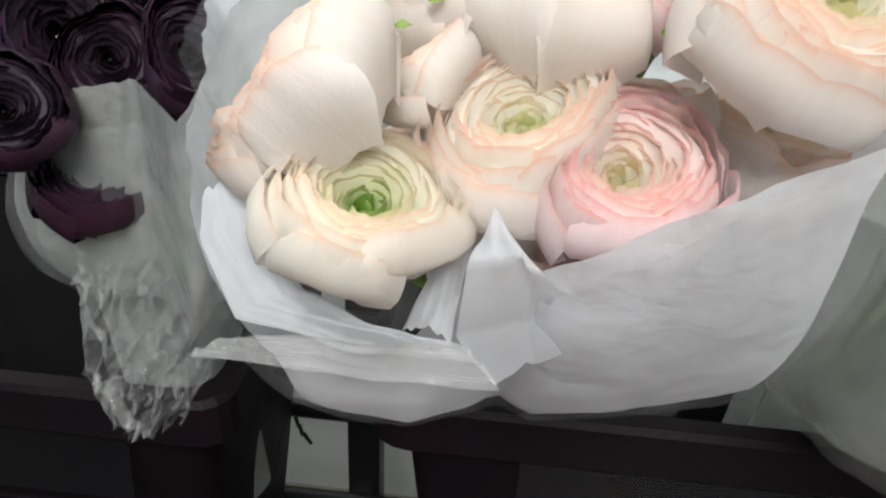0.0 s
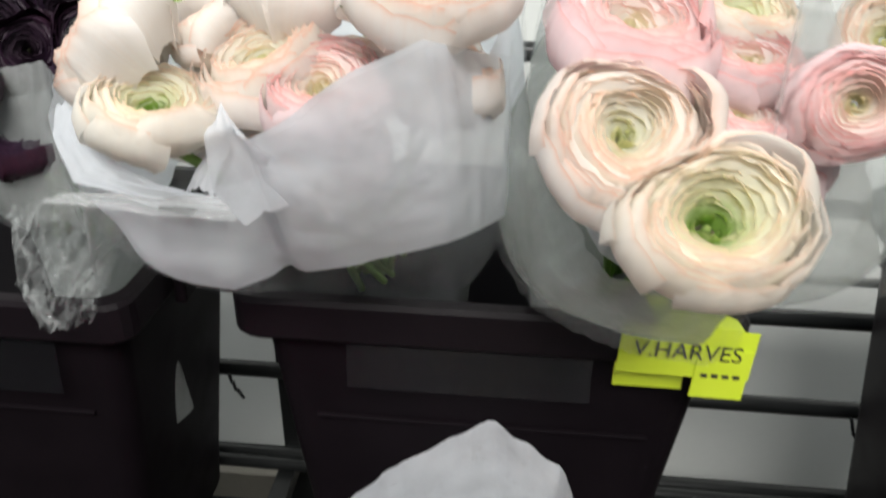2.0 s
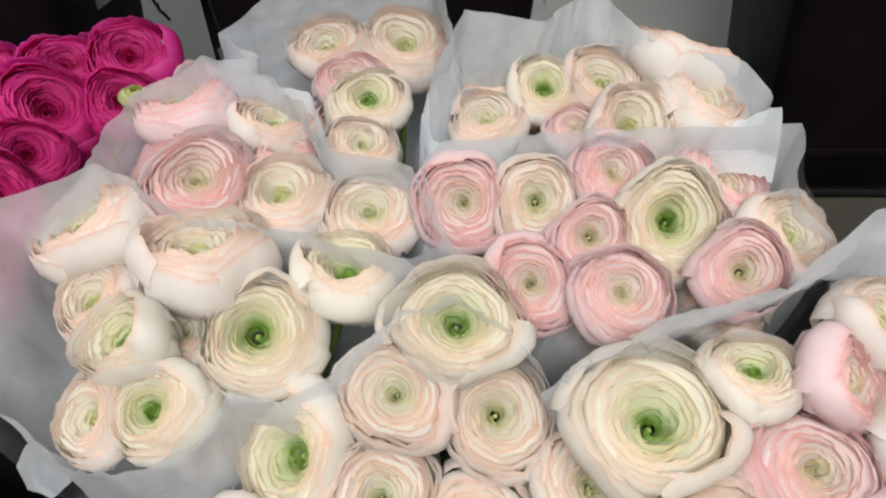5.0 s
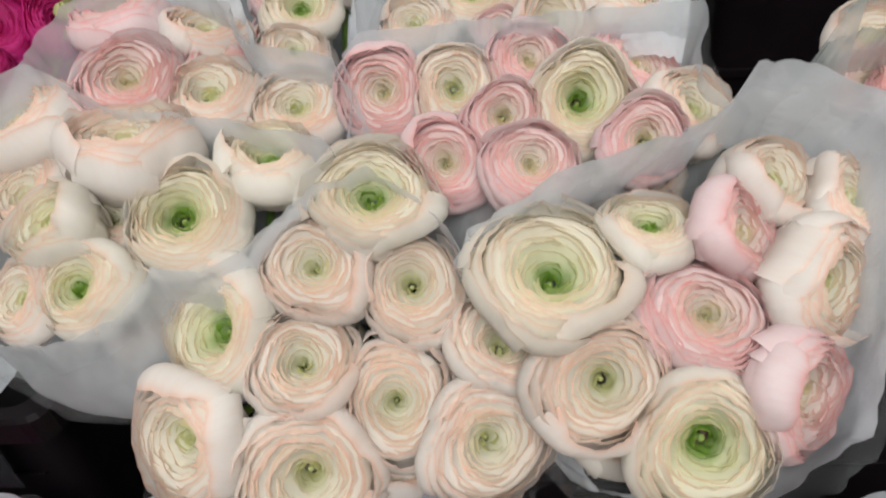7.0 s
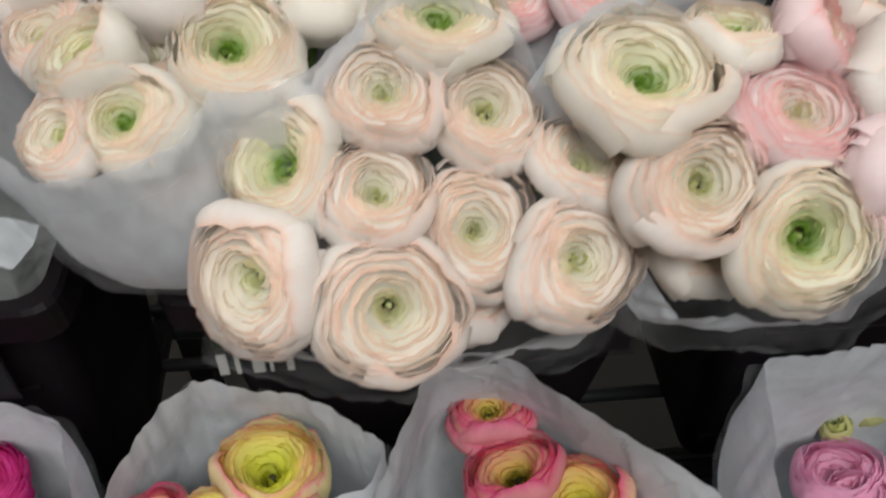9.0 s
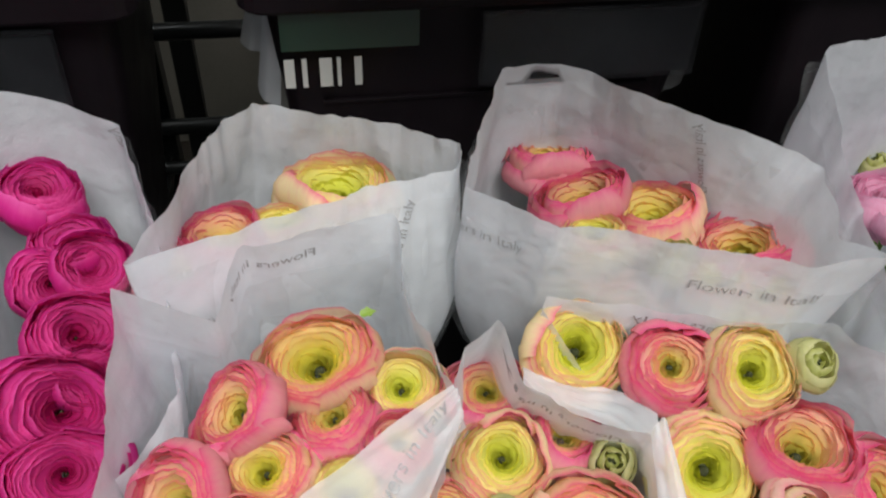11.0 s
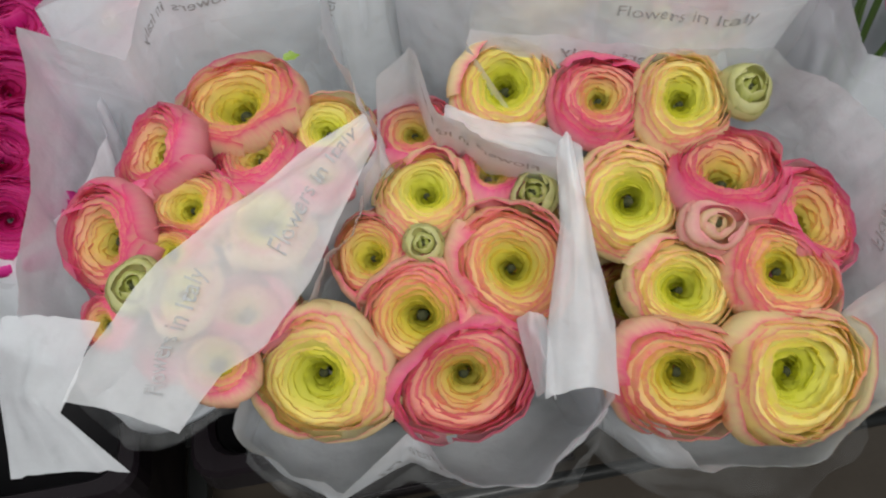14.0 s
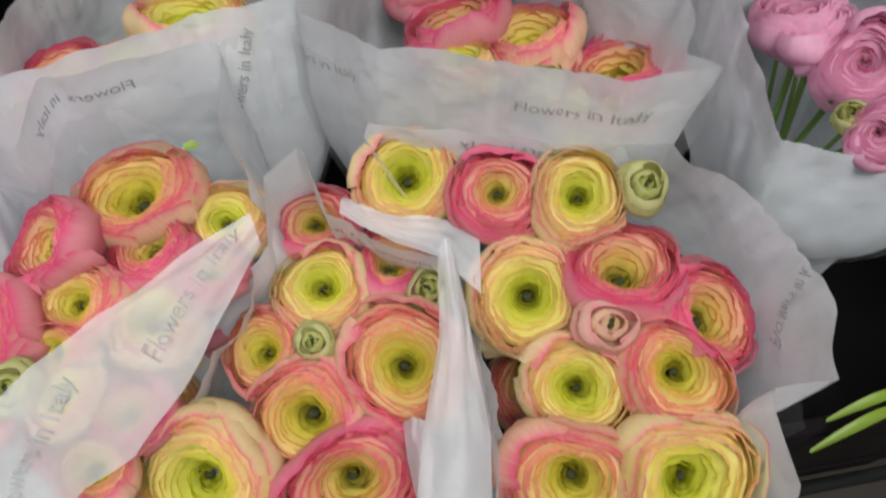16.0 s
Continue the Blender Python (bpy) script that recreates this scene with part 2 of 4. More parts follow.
def lettering(text, size, mat, name="printed_text"):
    cu = bpy.data.curves.new(name, "FONT")
    cu.body, cu.size, cu.align_x, cu.align_y = text, size, "CENTER", "CENTER"
    tmp = new(name, cu)
    bpy.context.view_layer.update()
    me = bpy.data.meshes.new_from_object(tmp.evaluated_get(bpy.context.evaluated_depsgraph_get()))
    bpy.data.objects.remove(tmp)
    me.materials.clear()
    me.materials.append(mat)
    return me


# ---- the room ----
def structure(name, bm, mat, label):
    return tagged(part(name, bm, mat), label, name.split("_")[0], kind="structure")


structure("floor", boxed(-3, 3.5, -3.5, 1.1, -0.1, 0.0), FLOOR, "dark brown worn floor under the flower stand")
structure("wall_north", boxed(-3, 3.5, 0.98, 1.1, 0, 5.2), WALL, "pale grey board wall behind the flower stand")
# added strip whose dark colour imitates the stand's shadow on the lower wall
SHADE_STRIP = surfaced("shaded_wall_foot", (0.16, 0.15, 0.12), (0.28, 0.26, 0.22), 0.6, 4.0)
structure("baseboard", boxed(-3, 3.5, 0.955, 0.98, 0, 0.44, bevel=0.004), SHADE_STRIP, "added brown-grey strip for the stand's shadow along the foot of the wall")
structure("ceiling", boxed(-3, 3.5, -3.5, 1.1, 5.2, 5.3), ROOM, "plain painted ceiling of the market hall")

# ---- the stand ----
rack = tagged(new("flower_stand"), "black steel stepped flower stand with horizontal bars", "stand")
for y, heights in ((0.665, (1.36, 1.20, 1.056, 0.925, 0.778)), (0.30, (0.76, 0.62, 0.48, 0.34)), (0.02, (0.36, 0.22))):
    for z in heights:
        part("bar", rod((-1.5, y, z), (1.9, y, z), 0.011), STEEL, rack, smooth=True)
part("rear_tube", rod((-1.5, 0.69, 1.096), (1.9, 0.69, 1.096), 0.006), GREY_STEEL, rack, "pale grey thin tube", smooth=True)
for x in (-1.2, -0.08, 1.15):
    part("post", boxed(x - 0.02, x + 0.02, 0.69, 0.73, 0, 1.5, bevel=0.003), STEEL, rack)
    part("post", boxed(x - 0.02, x + 0.02, 0.32, 0.36, 0, 0.9, bevel=0.003), STEEL, rack)
for y0, y1, z in ((0.37, 0.665, 0.788), (-0.05, 0.30, 0.434), (-0.44, 0.02, 0.12)):
    for y in np.linspace(y0 + 0.03, y1 - 0.03, 4):
        part("shelf_bar", rod((-1.5, y, z), (1.9, y, z), 0.009), STEEL, rack, smooth=True)
    for x in (-1.2, -0.08, 1.15):
        part("shelf_bracket", boxed(x - 0.012, x + 0.012, y0, y1 + 0.03, z - 0.035, z - 0.01, bevel=0.002), STEEL, rack)


def bucket(x, y, rim, width, depth, height, label):
    """A tapered rectangular bucket: front at y, rim at that height, with a rolled lip and an inset front panel."""
    ob = tagged(new("flower_bucket"), label, "bucket", "buckets on the stand")
    ob.location = (x, y + depth / 2, rim - height)
    foot = 0.76

    def ring(bm, k, w, d, z, radius=0.022):
        out = []
        for sx, sy, a0 in ((1, 1, 0), (-1, 1, 90), (-1, -1, 180), (1, -1, 270)):
            for j in range(5):
                a = radians(a0 + 22.5 * j)
                out.append(bm.verts.new((sx * (w / 2 - radius) + radius * math.cos(a), sy * (d / 2 - radius) + radius * math.sin(a), z)))
        return out

    def skin(bm, rings, cap=None):
        for a, b in zip(rings, rings[1:]):
            for j in range(len(a)):
                bm.faces.new((a[j], a[(j + 1) % len(a)], b[(j + 1) % len(a)], b[j]))
        if cap is not None:
            bm.faces.new(rings[cap])

    bm = bmesh.new()
    w, d = width - 0.03, depth - 0.03
    rows = [(foot * w, foot * d, 0), (foot * w + 0.004, foot * d + 0.004, 0.006)]
    for k in range(1, 8):
        s = foot + (1 - foot) * k / 7
        rows.append((w * s, d * s, height * k / 7 - 0.03 * (k == 7)))
    skin(bm, [ring(bm, 0, *r) for r in rows], 0)
    part("body", bm, BUCKET, ob, smooth=True)
    bm = bmesh.new()
    inner = [(w - 0.008, d - 0.008, height - 0.01)] + [((w - 0.008) * (foot + (1 - foot) * k), (d - 0.008) * (foot + (1 - foot) * k), height * k * 0.97 + 0.004) for k in (0.8, 0.5, 0.0)]
    skin(bm, [ring(bm, 0, *r) for r in inner], 3)
    part("inside", bm, LINER, ob, smooth=True)
    bm = bmesh.new()
    lip = [(w - 0.006, d - 0.006, height - 0.008), (w + 0.002, d + 0.002, height), (width - 0.006, depth - 0.006, height), (width, depth, height - 0.004),
           (width, depth, height - 0.034), (width - 0.004, depth - 0.004, height - 0.037), (w - 0.001, d - 0.001, height - 0.036)]
    skin(bm, [ring(bm, 0, *r) for r in lip])
    part("lip", bm, BUCKET, ob)
    slope = (1 - foot) * d / 2 / height
    for z0, z1 in ((0.05, 0.062), (height - 0.13, height - 0.126)):
        yy = -d / 2 * (foot + (1 - foot) * z0 / height)
        part("rib", boxed(-w * 0.38, w * 0.38, yy - 0.004, yy + 0.004, z0, z1, bevel=0.001), BUCKET, ob)
    for side in (-1, 1):
        xx = side * (width / 2 + 0.004)
        part("grip", boxed(xx - 0.006, xx + 0.006, -0.06, 0.06, height - 0.05, height - 0.008, bevel=0.003), BUCKET, ob)
    return ob


H1, H2, H3 = 0.44, 0.41, 0.34
for x, y, rim, h, w, tier in (
    (-0.295, 0.345, 1.222, H1 - 0.018, 0.40, "upper"), (0.19, 0.345, 1.240, H1, 0.40, "upper"), (0.778, 0.345, 1.240, H1, 0.40, "upper"),
    (-0.20, -0.07, 0.855, H2, 0.40, "middle"), (0.28, -0.07, 0.855, H2, 0.42, "middle"), (0.74, -0.07, 0.855, H2, 0.42, "middle"),
    (-0.23, -0.46, 0.47, H3, 0.40, "lower"), (0.22, -0.46, 0.47, H3, 0.42, "lower"), (0.70, -0.46, 0.47, H3, 0.42, "lower"),
):
    bucket(x, y, rim, w, 0.30 if tier != "lower" else 0.42, h, f"black plastic rectangular flower bucket on the {tier} step")


def label_pocket(x0, x1, y, z0, z1, lean, with_card):
    ob = tagged(new("label_pocket"), "clear plastic label pocket on a black bucket front", "label holder", "label pockets")
    ob.matrix_world = pose((x0 + x1) / 2, y, (z0 + z1) / 2, -lean, 0, 0)
    w, h = (x1 - x0) / 2, (z1 - z0) / 2
    part("pocket_front", boxed(-w, w, -0.003, -0.0018, -h, h, bevel=0.0004), POCKET, ob)
    if with_card:
        part("card", boxed(-w + 0.004, w - 0.004, -0.0012, 0.0, -h + 0.004, h - 0.004), CARD, ob)
    part("top_edge", boxed(-w, w, -0.005, 0.0, h - 0.002, h + 0.002, bevel=0.0008), POCKET, ob)
    return ob


label_pocket(0.082, 0.276, 0.352, 1.160, 1.210, 7, False)
label_pocket(0.26, 0.455, -0.066, 0.748, 0.812, 7, True)
label_pocket(-0.33, -0.165, 0.353, 1.13, 1.18, 7, False)
label_pocket(-0.27, -0.06, -0.066, 0.748, 0.812, 7, True)

# the lime tag at the bucket's corner
tag = tagged(new("price_tag"), "lime green card tag with black handwriting on a bucket rim", "tag")
tag.matrix_world = pose(0.345, 0.338, 1.215, -4, 4, 4)
part("card", boxed(-0.055, 0.045, -0.001, 0.0, -0.014, 0.027, bevel=0.0003), TAG, tag)
part("lower_card", boxed(0.003, 0.043, -0.0026, -0.0014, -0.030, 0.012, bevel=0.0003), TAG, tag)
part("folded_top", boxed(-0.03, 0.033, -0.001, 0.045, 0.027, 0.0285, bevel=0.0003), TAG, tag)
words = new("handwriting", lettering("V.HARVES", 0.0185, PEN, "handwriting"))
put_under(words, tag, pose(-0.005, -0.0032, 0.008, 90, 0, 0))
for k in range(4):
    part("small_writing", boxed(0.008 + 0.008 * k, 0.013 + 0.008 * k, -0.0032, -0.0026, -0.012, -0.009), PEN, tag)
# the tag's lime reflection in the glossy bucket front, made as a solid sheet
tagged(part("lime_reflection", boxed(0.292, 0.345, 0.3508, 0.3522, 1.178, 1.203, bevel=0.0003), TAG), "lime green sheet imitating the tag's reflection on the bucket front", "card")

# green label and barcode strip on the middle bucket
sticker = tagged(new("bucket_sticker"), "green sticker with shade put into its colour and a white striped code", "sticker")
sticker.matrix_world = pose(0.135, -0.062, 0.79, -7, 0, 0)
part("green_field", boxed(-0.035, 0.075, -0.0012, 0, -0.005, 0.05), SHADED_GREEN_LABEL, sticker)
for k, wd in enumerate((0.008, 0.004, 0.010, 0.003, 0.006)):
    part("stripe", boxed(-0.034 + 0.014 * k, -0.034 + 0.014 * k + wd, -0.0012, 0, -0.036, -0.012), WHITE_CARD, sticker)


def cable_tie(x, y, z):
    cu = bmesh.new()
    for k in range(3):
        a = Vector((x + 0.004 * k, y, z - 0.012 * k))
        b = Vector((x + 0.004 * (k + 1) + 0.006 * (k == 2), y - 0.004, z - 0.012 * (k + 1)))
        r = bmesh.ops.create_cone(cu, cap_ends=True, segments=6, radius1=0.0025, radius2=0.002, depth=(b - a).length)
        bmesh.ops.transform(cu, matrix=Matrix.Translation((a + b) / 2) @ (b - a).to_track_quat("Z", "Y").to_matrix().to_4x4(), verts=r["verts"])
    tagged(part("cable_tie", cu, STEEL, smooth=True), "black cable tie end on a stand bar", "cable tie", "cable ties")


def blade(x, y, z, length, turn):
    """A narrow lime-green leaf blade, arched along its length."""
    bm = bmesh.new()
    rows = []
    for i in range(11):
        v = i / 10
        half = 0.0045 * math.sin(math.pi * min(1, v * 0.85 + 0.12))
        c, d = math.cos(turn), math.sin(turn)
        px, py, pz = x + c * v * length, y + d * v * length, z + 0.02 * math.sin(math.pi * v)
        rows.append([bm.verts.new((px - d * half * u, py + c * half * u, pz + 0.003 * abs(u))) for u in (-1, 0, 1)])
    for a, b in zip(rows, rows[1:]):
        for j in range(2):
            bm.faces.new((a[j], a[j + 1], b[j + 1], b[j]))
    tagged(part("leaf_blade", bm, LIME_LEAF, smooth=True), "lime green leaf blade lying on a black bucket rim", "leaf", "leaf blades")


blade(0.575, -0.472, 0.470, 0.11, 0.22)
blade(0.600, -0.450, 0.471, 0.095, 0.12)
cable_tie(-0.15, 0.65, 0.925)
cable_tie(0.645, 0.65, 0.925)


# ---- flowers ----
def smooth(x):
    x = min(max(x, 0.0), 1.0)
    return x * x * (3 - 2 * x)


def petal_rows(out, rho, a0, spread, top, deep, round_back, flare, rnd, across, steps, notch=0.16):
    """One thin petal round the flower's axis: its edge at radius rho and height top, its foot that much deeper.
    round_back 1 makes a bulging outer petal, 0 an upright inner one; flare bends its edge outward."""
    verts, faces, ring, tip, side = out
    ph = [rnd.uniform(0, 6.28) for _ in range(5)]
    tuck, lop, key = rnd.uniform(0.02, 0.05), rnd.uniform(-0.04, 0.04), rnd.uniform(0, 50)
    first = len(verts)
    for s in steps:
        d = s * deep
        near = (1 - s) ** 2
        for j in range(across + 1):
            u = 2 * j / across - 1
            edge = notch * abs(u) ** 3.2 + lop * u + 0.020 * math.sin(5 * u + ph[0]) + 0.013 * math.sin(13 * u + ph[1])
            z = top - edge * (1 - 0.6 * s) - d
            ball = 0.93 + 0.13 * math.sin(math.pi * min(1.0, d / 0.85)) - 0.75 * max(0.0, d - 0.45) ** 1.6
            cup = 0.86 + 0.20 * math.sin(math.pi * min(1.0, d / 0.5))
            r = rho * (ball * round_back + cup * (1 - round_back))
            r += tuck * u + near * (0.016 * math.sin(5 * u + ph[2]) + 0.013 * math.sin(12 * u + ph[3])) * (0.4 + rho)
            r += flare * max(0.0, 1 - d / 0.22) ** 2 * (0.6 + 0.4 * math.sin(3 * u + ph[4]))
            a = a0 + u * spread * (1 - 0.3 * s)
            verts.append((r * math.cos(a), r * math.sin(a), z))
            ring.append(rho)
            tip.append(max(0.0, 1 - d / 0.5))
            side.append(key + a)
    n = across + 1
    for i in range(len(steps) - 1):
        for j in range(across):
            k = first + i * n + j
            faces.append((k, k + 1, k + n + 1, k + n))


def petal_mesh(name, out):
    verts, faces, ring, tip, side = out
    me = bpy.data.meshes.new(name)
    me.from_pydata(verts, [], faces)
    for key, values in (("ring", ring), ("tip", tip), ("side", side)):
        me.attributes.new(key, "FLOAT", "POINT").data.foreach_set("value", values)
    me.polygons.foreach_set("use_smooth", [True] * len(me.polygons))
    return me


def flower_template(seed, heart, petals, dish, rise):
    """Many thin petals in a spiral about a sunken heart; the outer radius is 1."""
    rnd = random.Random(seed)
    out = ([], [], [], [], [])

    def height(f):
        return dish + (rise - dish) * smooth(f / 0.72) - 0.05 * max(0, f - 0.8) / 0.2

    turn = rnd.uniform(0, 6.28)
    for i in range(petals):
        f = i / (petals - 1)
        rho = heart + (0.95 - heart) * f ** 0.82 + rnd.uniform(-0.02, 0.02)
        turn += 2.4 + rnd.uniform(-0.35, 0.35)
        back = smooth((f - 0.45) / 0.4)
        petal_rows(out, rho, turn, (1.15 - 0.4 * f) * rnd.uniform(0.85, 1.15), height(f) + rnd.uniform(-0.05, 0.05), 0.32 + 0.65 * back, back,
                   rnd.uniform(-0.02, 0.03) * f, rnd, 9 if f > 0.3 else 6, (0, 0.05, 0.14, 0.32, 0.6, 1.0) if back > 0 else (0, 0.12, 0.4, 1.0))
    # the packed petals between the edges
    verts, faces, ring, tip, side = out
    first, n = len(verts), 24
    for k in range(8):
        f = k / 7
        rho = heart * 0.9 + (0.84 - heart) * f
        for j in range(n):
            a = 2 * math.pi * j / n
            verts.append((rho * math.cos(a), rho * math.sin(a), height(f * 0.92) - 0.11 - (0.15 if k in (0, 7) else 0)))
            ring.append(rho)
            tip.append(0.75)
            side.append(a * 3)
    for k in range(7):
        for j in range(n):
            faces.append((first + k * n + j, first + k * n + (j + 1) % n, first + (k + 1) * n + (j + 1) % n, first + (k + 1) * n + j))
    lean_a, lean, shift = rnd.uniform(0, 6.28), rnd.uniform(0.02, 0.10), Vector((seed * 1.7, seed * 0.6, 2))
    for i, (x, y, z) in enumerate(verts):
        q = Vector((x, y, 0)) * 1.4 + shift
        verts[i] = (x + 0.035 * noise.noise(q * 1.6), y + 0.035 * noise.noise(q * 1.6 + Vector((9, 0, 0))),
                    z + 0.08 * noise.noise(q) + lean * (x * math.cos(lean_a) + y * math.sin(lean_a)))
    return petal_mesh("ranunculus_flower", out)


def guard_template(seed, tall=False):
    """A broad outer petal that wraps the flower's side."""
    rnd = random.Random(seed)
    out = ([], [], [], [], [])
    petal_rows(out, 1.0, 0, rnd.uniform(0.75, 0.95), rnd.uniform(0.46, 0.60) if tall else rnd.uniform(0.22, 0.40), 1.2 if tall else 1.04, 1.0,
               rnd.uniform(-0.26, -0.12) if tall else rnd.choice((-0.02, 0.0, 0.03, 0.07)), rnd, 12, (0, 0.04, 0.1, 0.2, 0.34, 0.52, 0.75, 1.0), notch=0.26)
    return petal_mesh("guard_petal", out)


def bud_template(seed):
    """A half-closed bud: few broad petals round a small dark opening."""
    rnd = random.Random(seed)
    out = ([], [], [], [], [])
    for k, (rho, high, n) in enumerate(((0.30, 0.50, 3), (0.52, 0.62, 4), (0.86, 0.52, 4), (0.98, 0.20, 5))):
        for p in range(n):
            petal_rows(out, rho, 0.8 * k + 2 * math.pi * p / n, math.pi / n * 1.5, high + rnd.uniform(-0.06, 0.06), 1.1, 1.0, -0.20 if k < 3 else 0.02, rnd, 8, (0, 0.06, 0.16, 0.34, 0.6, 1.0))
    return petal_mesh("ranunculus_bud", out)


def ball_mesh(name, mat, squash, bumps):
    bm = bmesh.new()
    bmesh.ops.create_icosphere(bm, subdivisions=3, radius=1)
    for v in bm.verts:
        k = 1 + bumps * noise.noise(v.co * 5)
        v.co = Vector((v.co.x * k, v.co.y * k, v.co.z * squash * k))
    return mesh_of(name, bm, mat)


# heart radius, petals, depth of the dish, height of the edges
SHAPES = {"cup": (0.10, 58, 0.06, 0.42), "tight": (0.06, 64, 0.16, 0.42), "wide": (0.13, 60, -0.02, 0.40)}
TEMPLATES = {n: [flower_template(13 * i + len(n), *s) for i in range(4)] for n, s in SHAPES.items()}
GUARDS = [guard_template(7 * i) for i in range(6)]
TALL_GUARDS = [guard_template(7 * i + 3, True) for i in range(4)]
BUDS = [bud_template(5), bud_template(8)]
STYLES = {"cream": ("tight", "cup"), "cream_green": ("cup", "wide"), "blush": ("tight", "tight", "cup"), "picotee": ("cup", "wide"), "picotee_yellow": ("wide", "cup"),
          "picotee_pink": ("cup", "wide"), "magenta": ("tight",), "dark": ("tight",), "pink": ("tight",)}
EYES["dim"] = EYES["black"]
EYE_MESH = {n: ball_mesh("eye", m, 0.7, 0.12) for n, m in EYES.items()}


def pressed(template, mat, outline, turn=None):
    """A copy of a petal mesh, pressed by its neighbours: outline gives the radius round the axis, at even steps."""
    me = template.copy()
    me.materials.append(mat)
    co = np.empty(len(me.vertices) * 3)
    me.vertices.foreach_get("co", co)
    co = co.reshape(-1, 3)
    if turn is not None:
        co = co @ np.array(turn.to_3x3()).T + np.array(turn.translation)
    a = np.arctan2(co[:, 1], co[:, 0]) / (2 * np.pi) * len(outline)
    k0 = np.floor(a).astype(int)
    k = outline[k0 % len(outline)] * (1 - (a - k0)) + outline[(k0 + 1) % len(outline)] * (a - k0)
    far = np.clip(np.hypot(co[:, 0], co[:, 1]), 0, 1)[:, None]
    co[:, :2] *= 1 + (k[:, None] - 1) * far
    me.vertices.foreach_set("co", co.ravel())
    me.update()
    return me


def outline_of(turn, place, radius, others, steps=48):
    """How far a bloom reaches round its axis before it meets its neighbours."""
    angle = np.arange(steps) * 2 * np.pi / steps
    reach, near = np.full(steps, 1.15), np.zeros(steps)
    back = turn.to_3x3().transposed()
    for where, size in others:
        d = where - place
        if d.length > 2.4 * (radius + size) / 2 or d.length < 0.3 * radius:
            continue
        q = back @ d
        flat = math.hypot(q.x, q.y)
        if flat < 0.45 * d.length:
            continue
        c = np.cos(angle - math.atan2(q.y, q.x))
        limit = 1.06 * d.length / radius * radius / (radius + size)
        reach = np.minimum(reach, np.where(c > 0.15, limit / np.maximum(c, 0.15), 9))
        near = np.maximum(near, c)
    reach = np.minimum(reach, 1.02 + 0.13 * np.clip((near - 0.2) / 0.5, 0, 1))
    reach = np.maximum(reach, 0.74)
    for _ in range(9):
        reach = 0.5 * reach + 0.25 * np.roll(reach, 1) + 0.25 * np.roll(reach, -1)
    return reach


LEAF_GREEN = surfaced("green_leaf", (0.10, 0.20, 0.02), (0.26, 0.36, 0.06), 0.45, 50)


def leaf_mesh():
    """A lobed pointed leaf, one unit long, a little folded."""
    bm = bmesh.new()
    rows = []
    for i in range(9):
        v = i / 8
        half = 0.30 * math.sin(math.pi * v ** 0.75) * (1 + 0.25 * math.sin(v * 14))
        rows.append([bm.verts.new((u * half, v, 0.10 * abs(u) * half * 4 - 0.25 * v * v)) for u in (-1, -0.5, 0, 0.5, 1)])
    for a, b in zip(rows, rows[1:]):
        for j in range(4):
            bm.faces.new((a[j], a[j + 1], b[j + 1], b[j]))
    return mesh_of("leaf", bm, LEAF_GREEN)


LEAF = leaf_mesh()
STALK = mesh_of("stem", rod((0, 0, 0), (0, 0, 1), 1.0, 8), STEM)


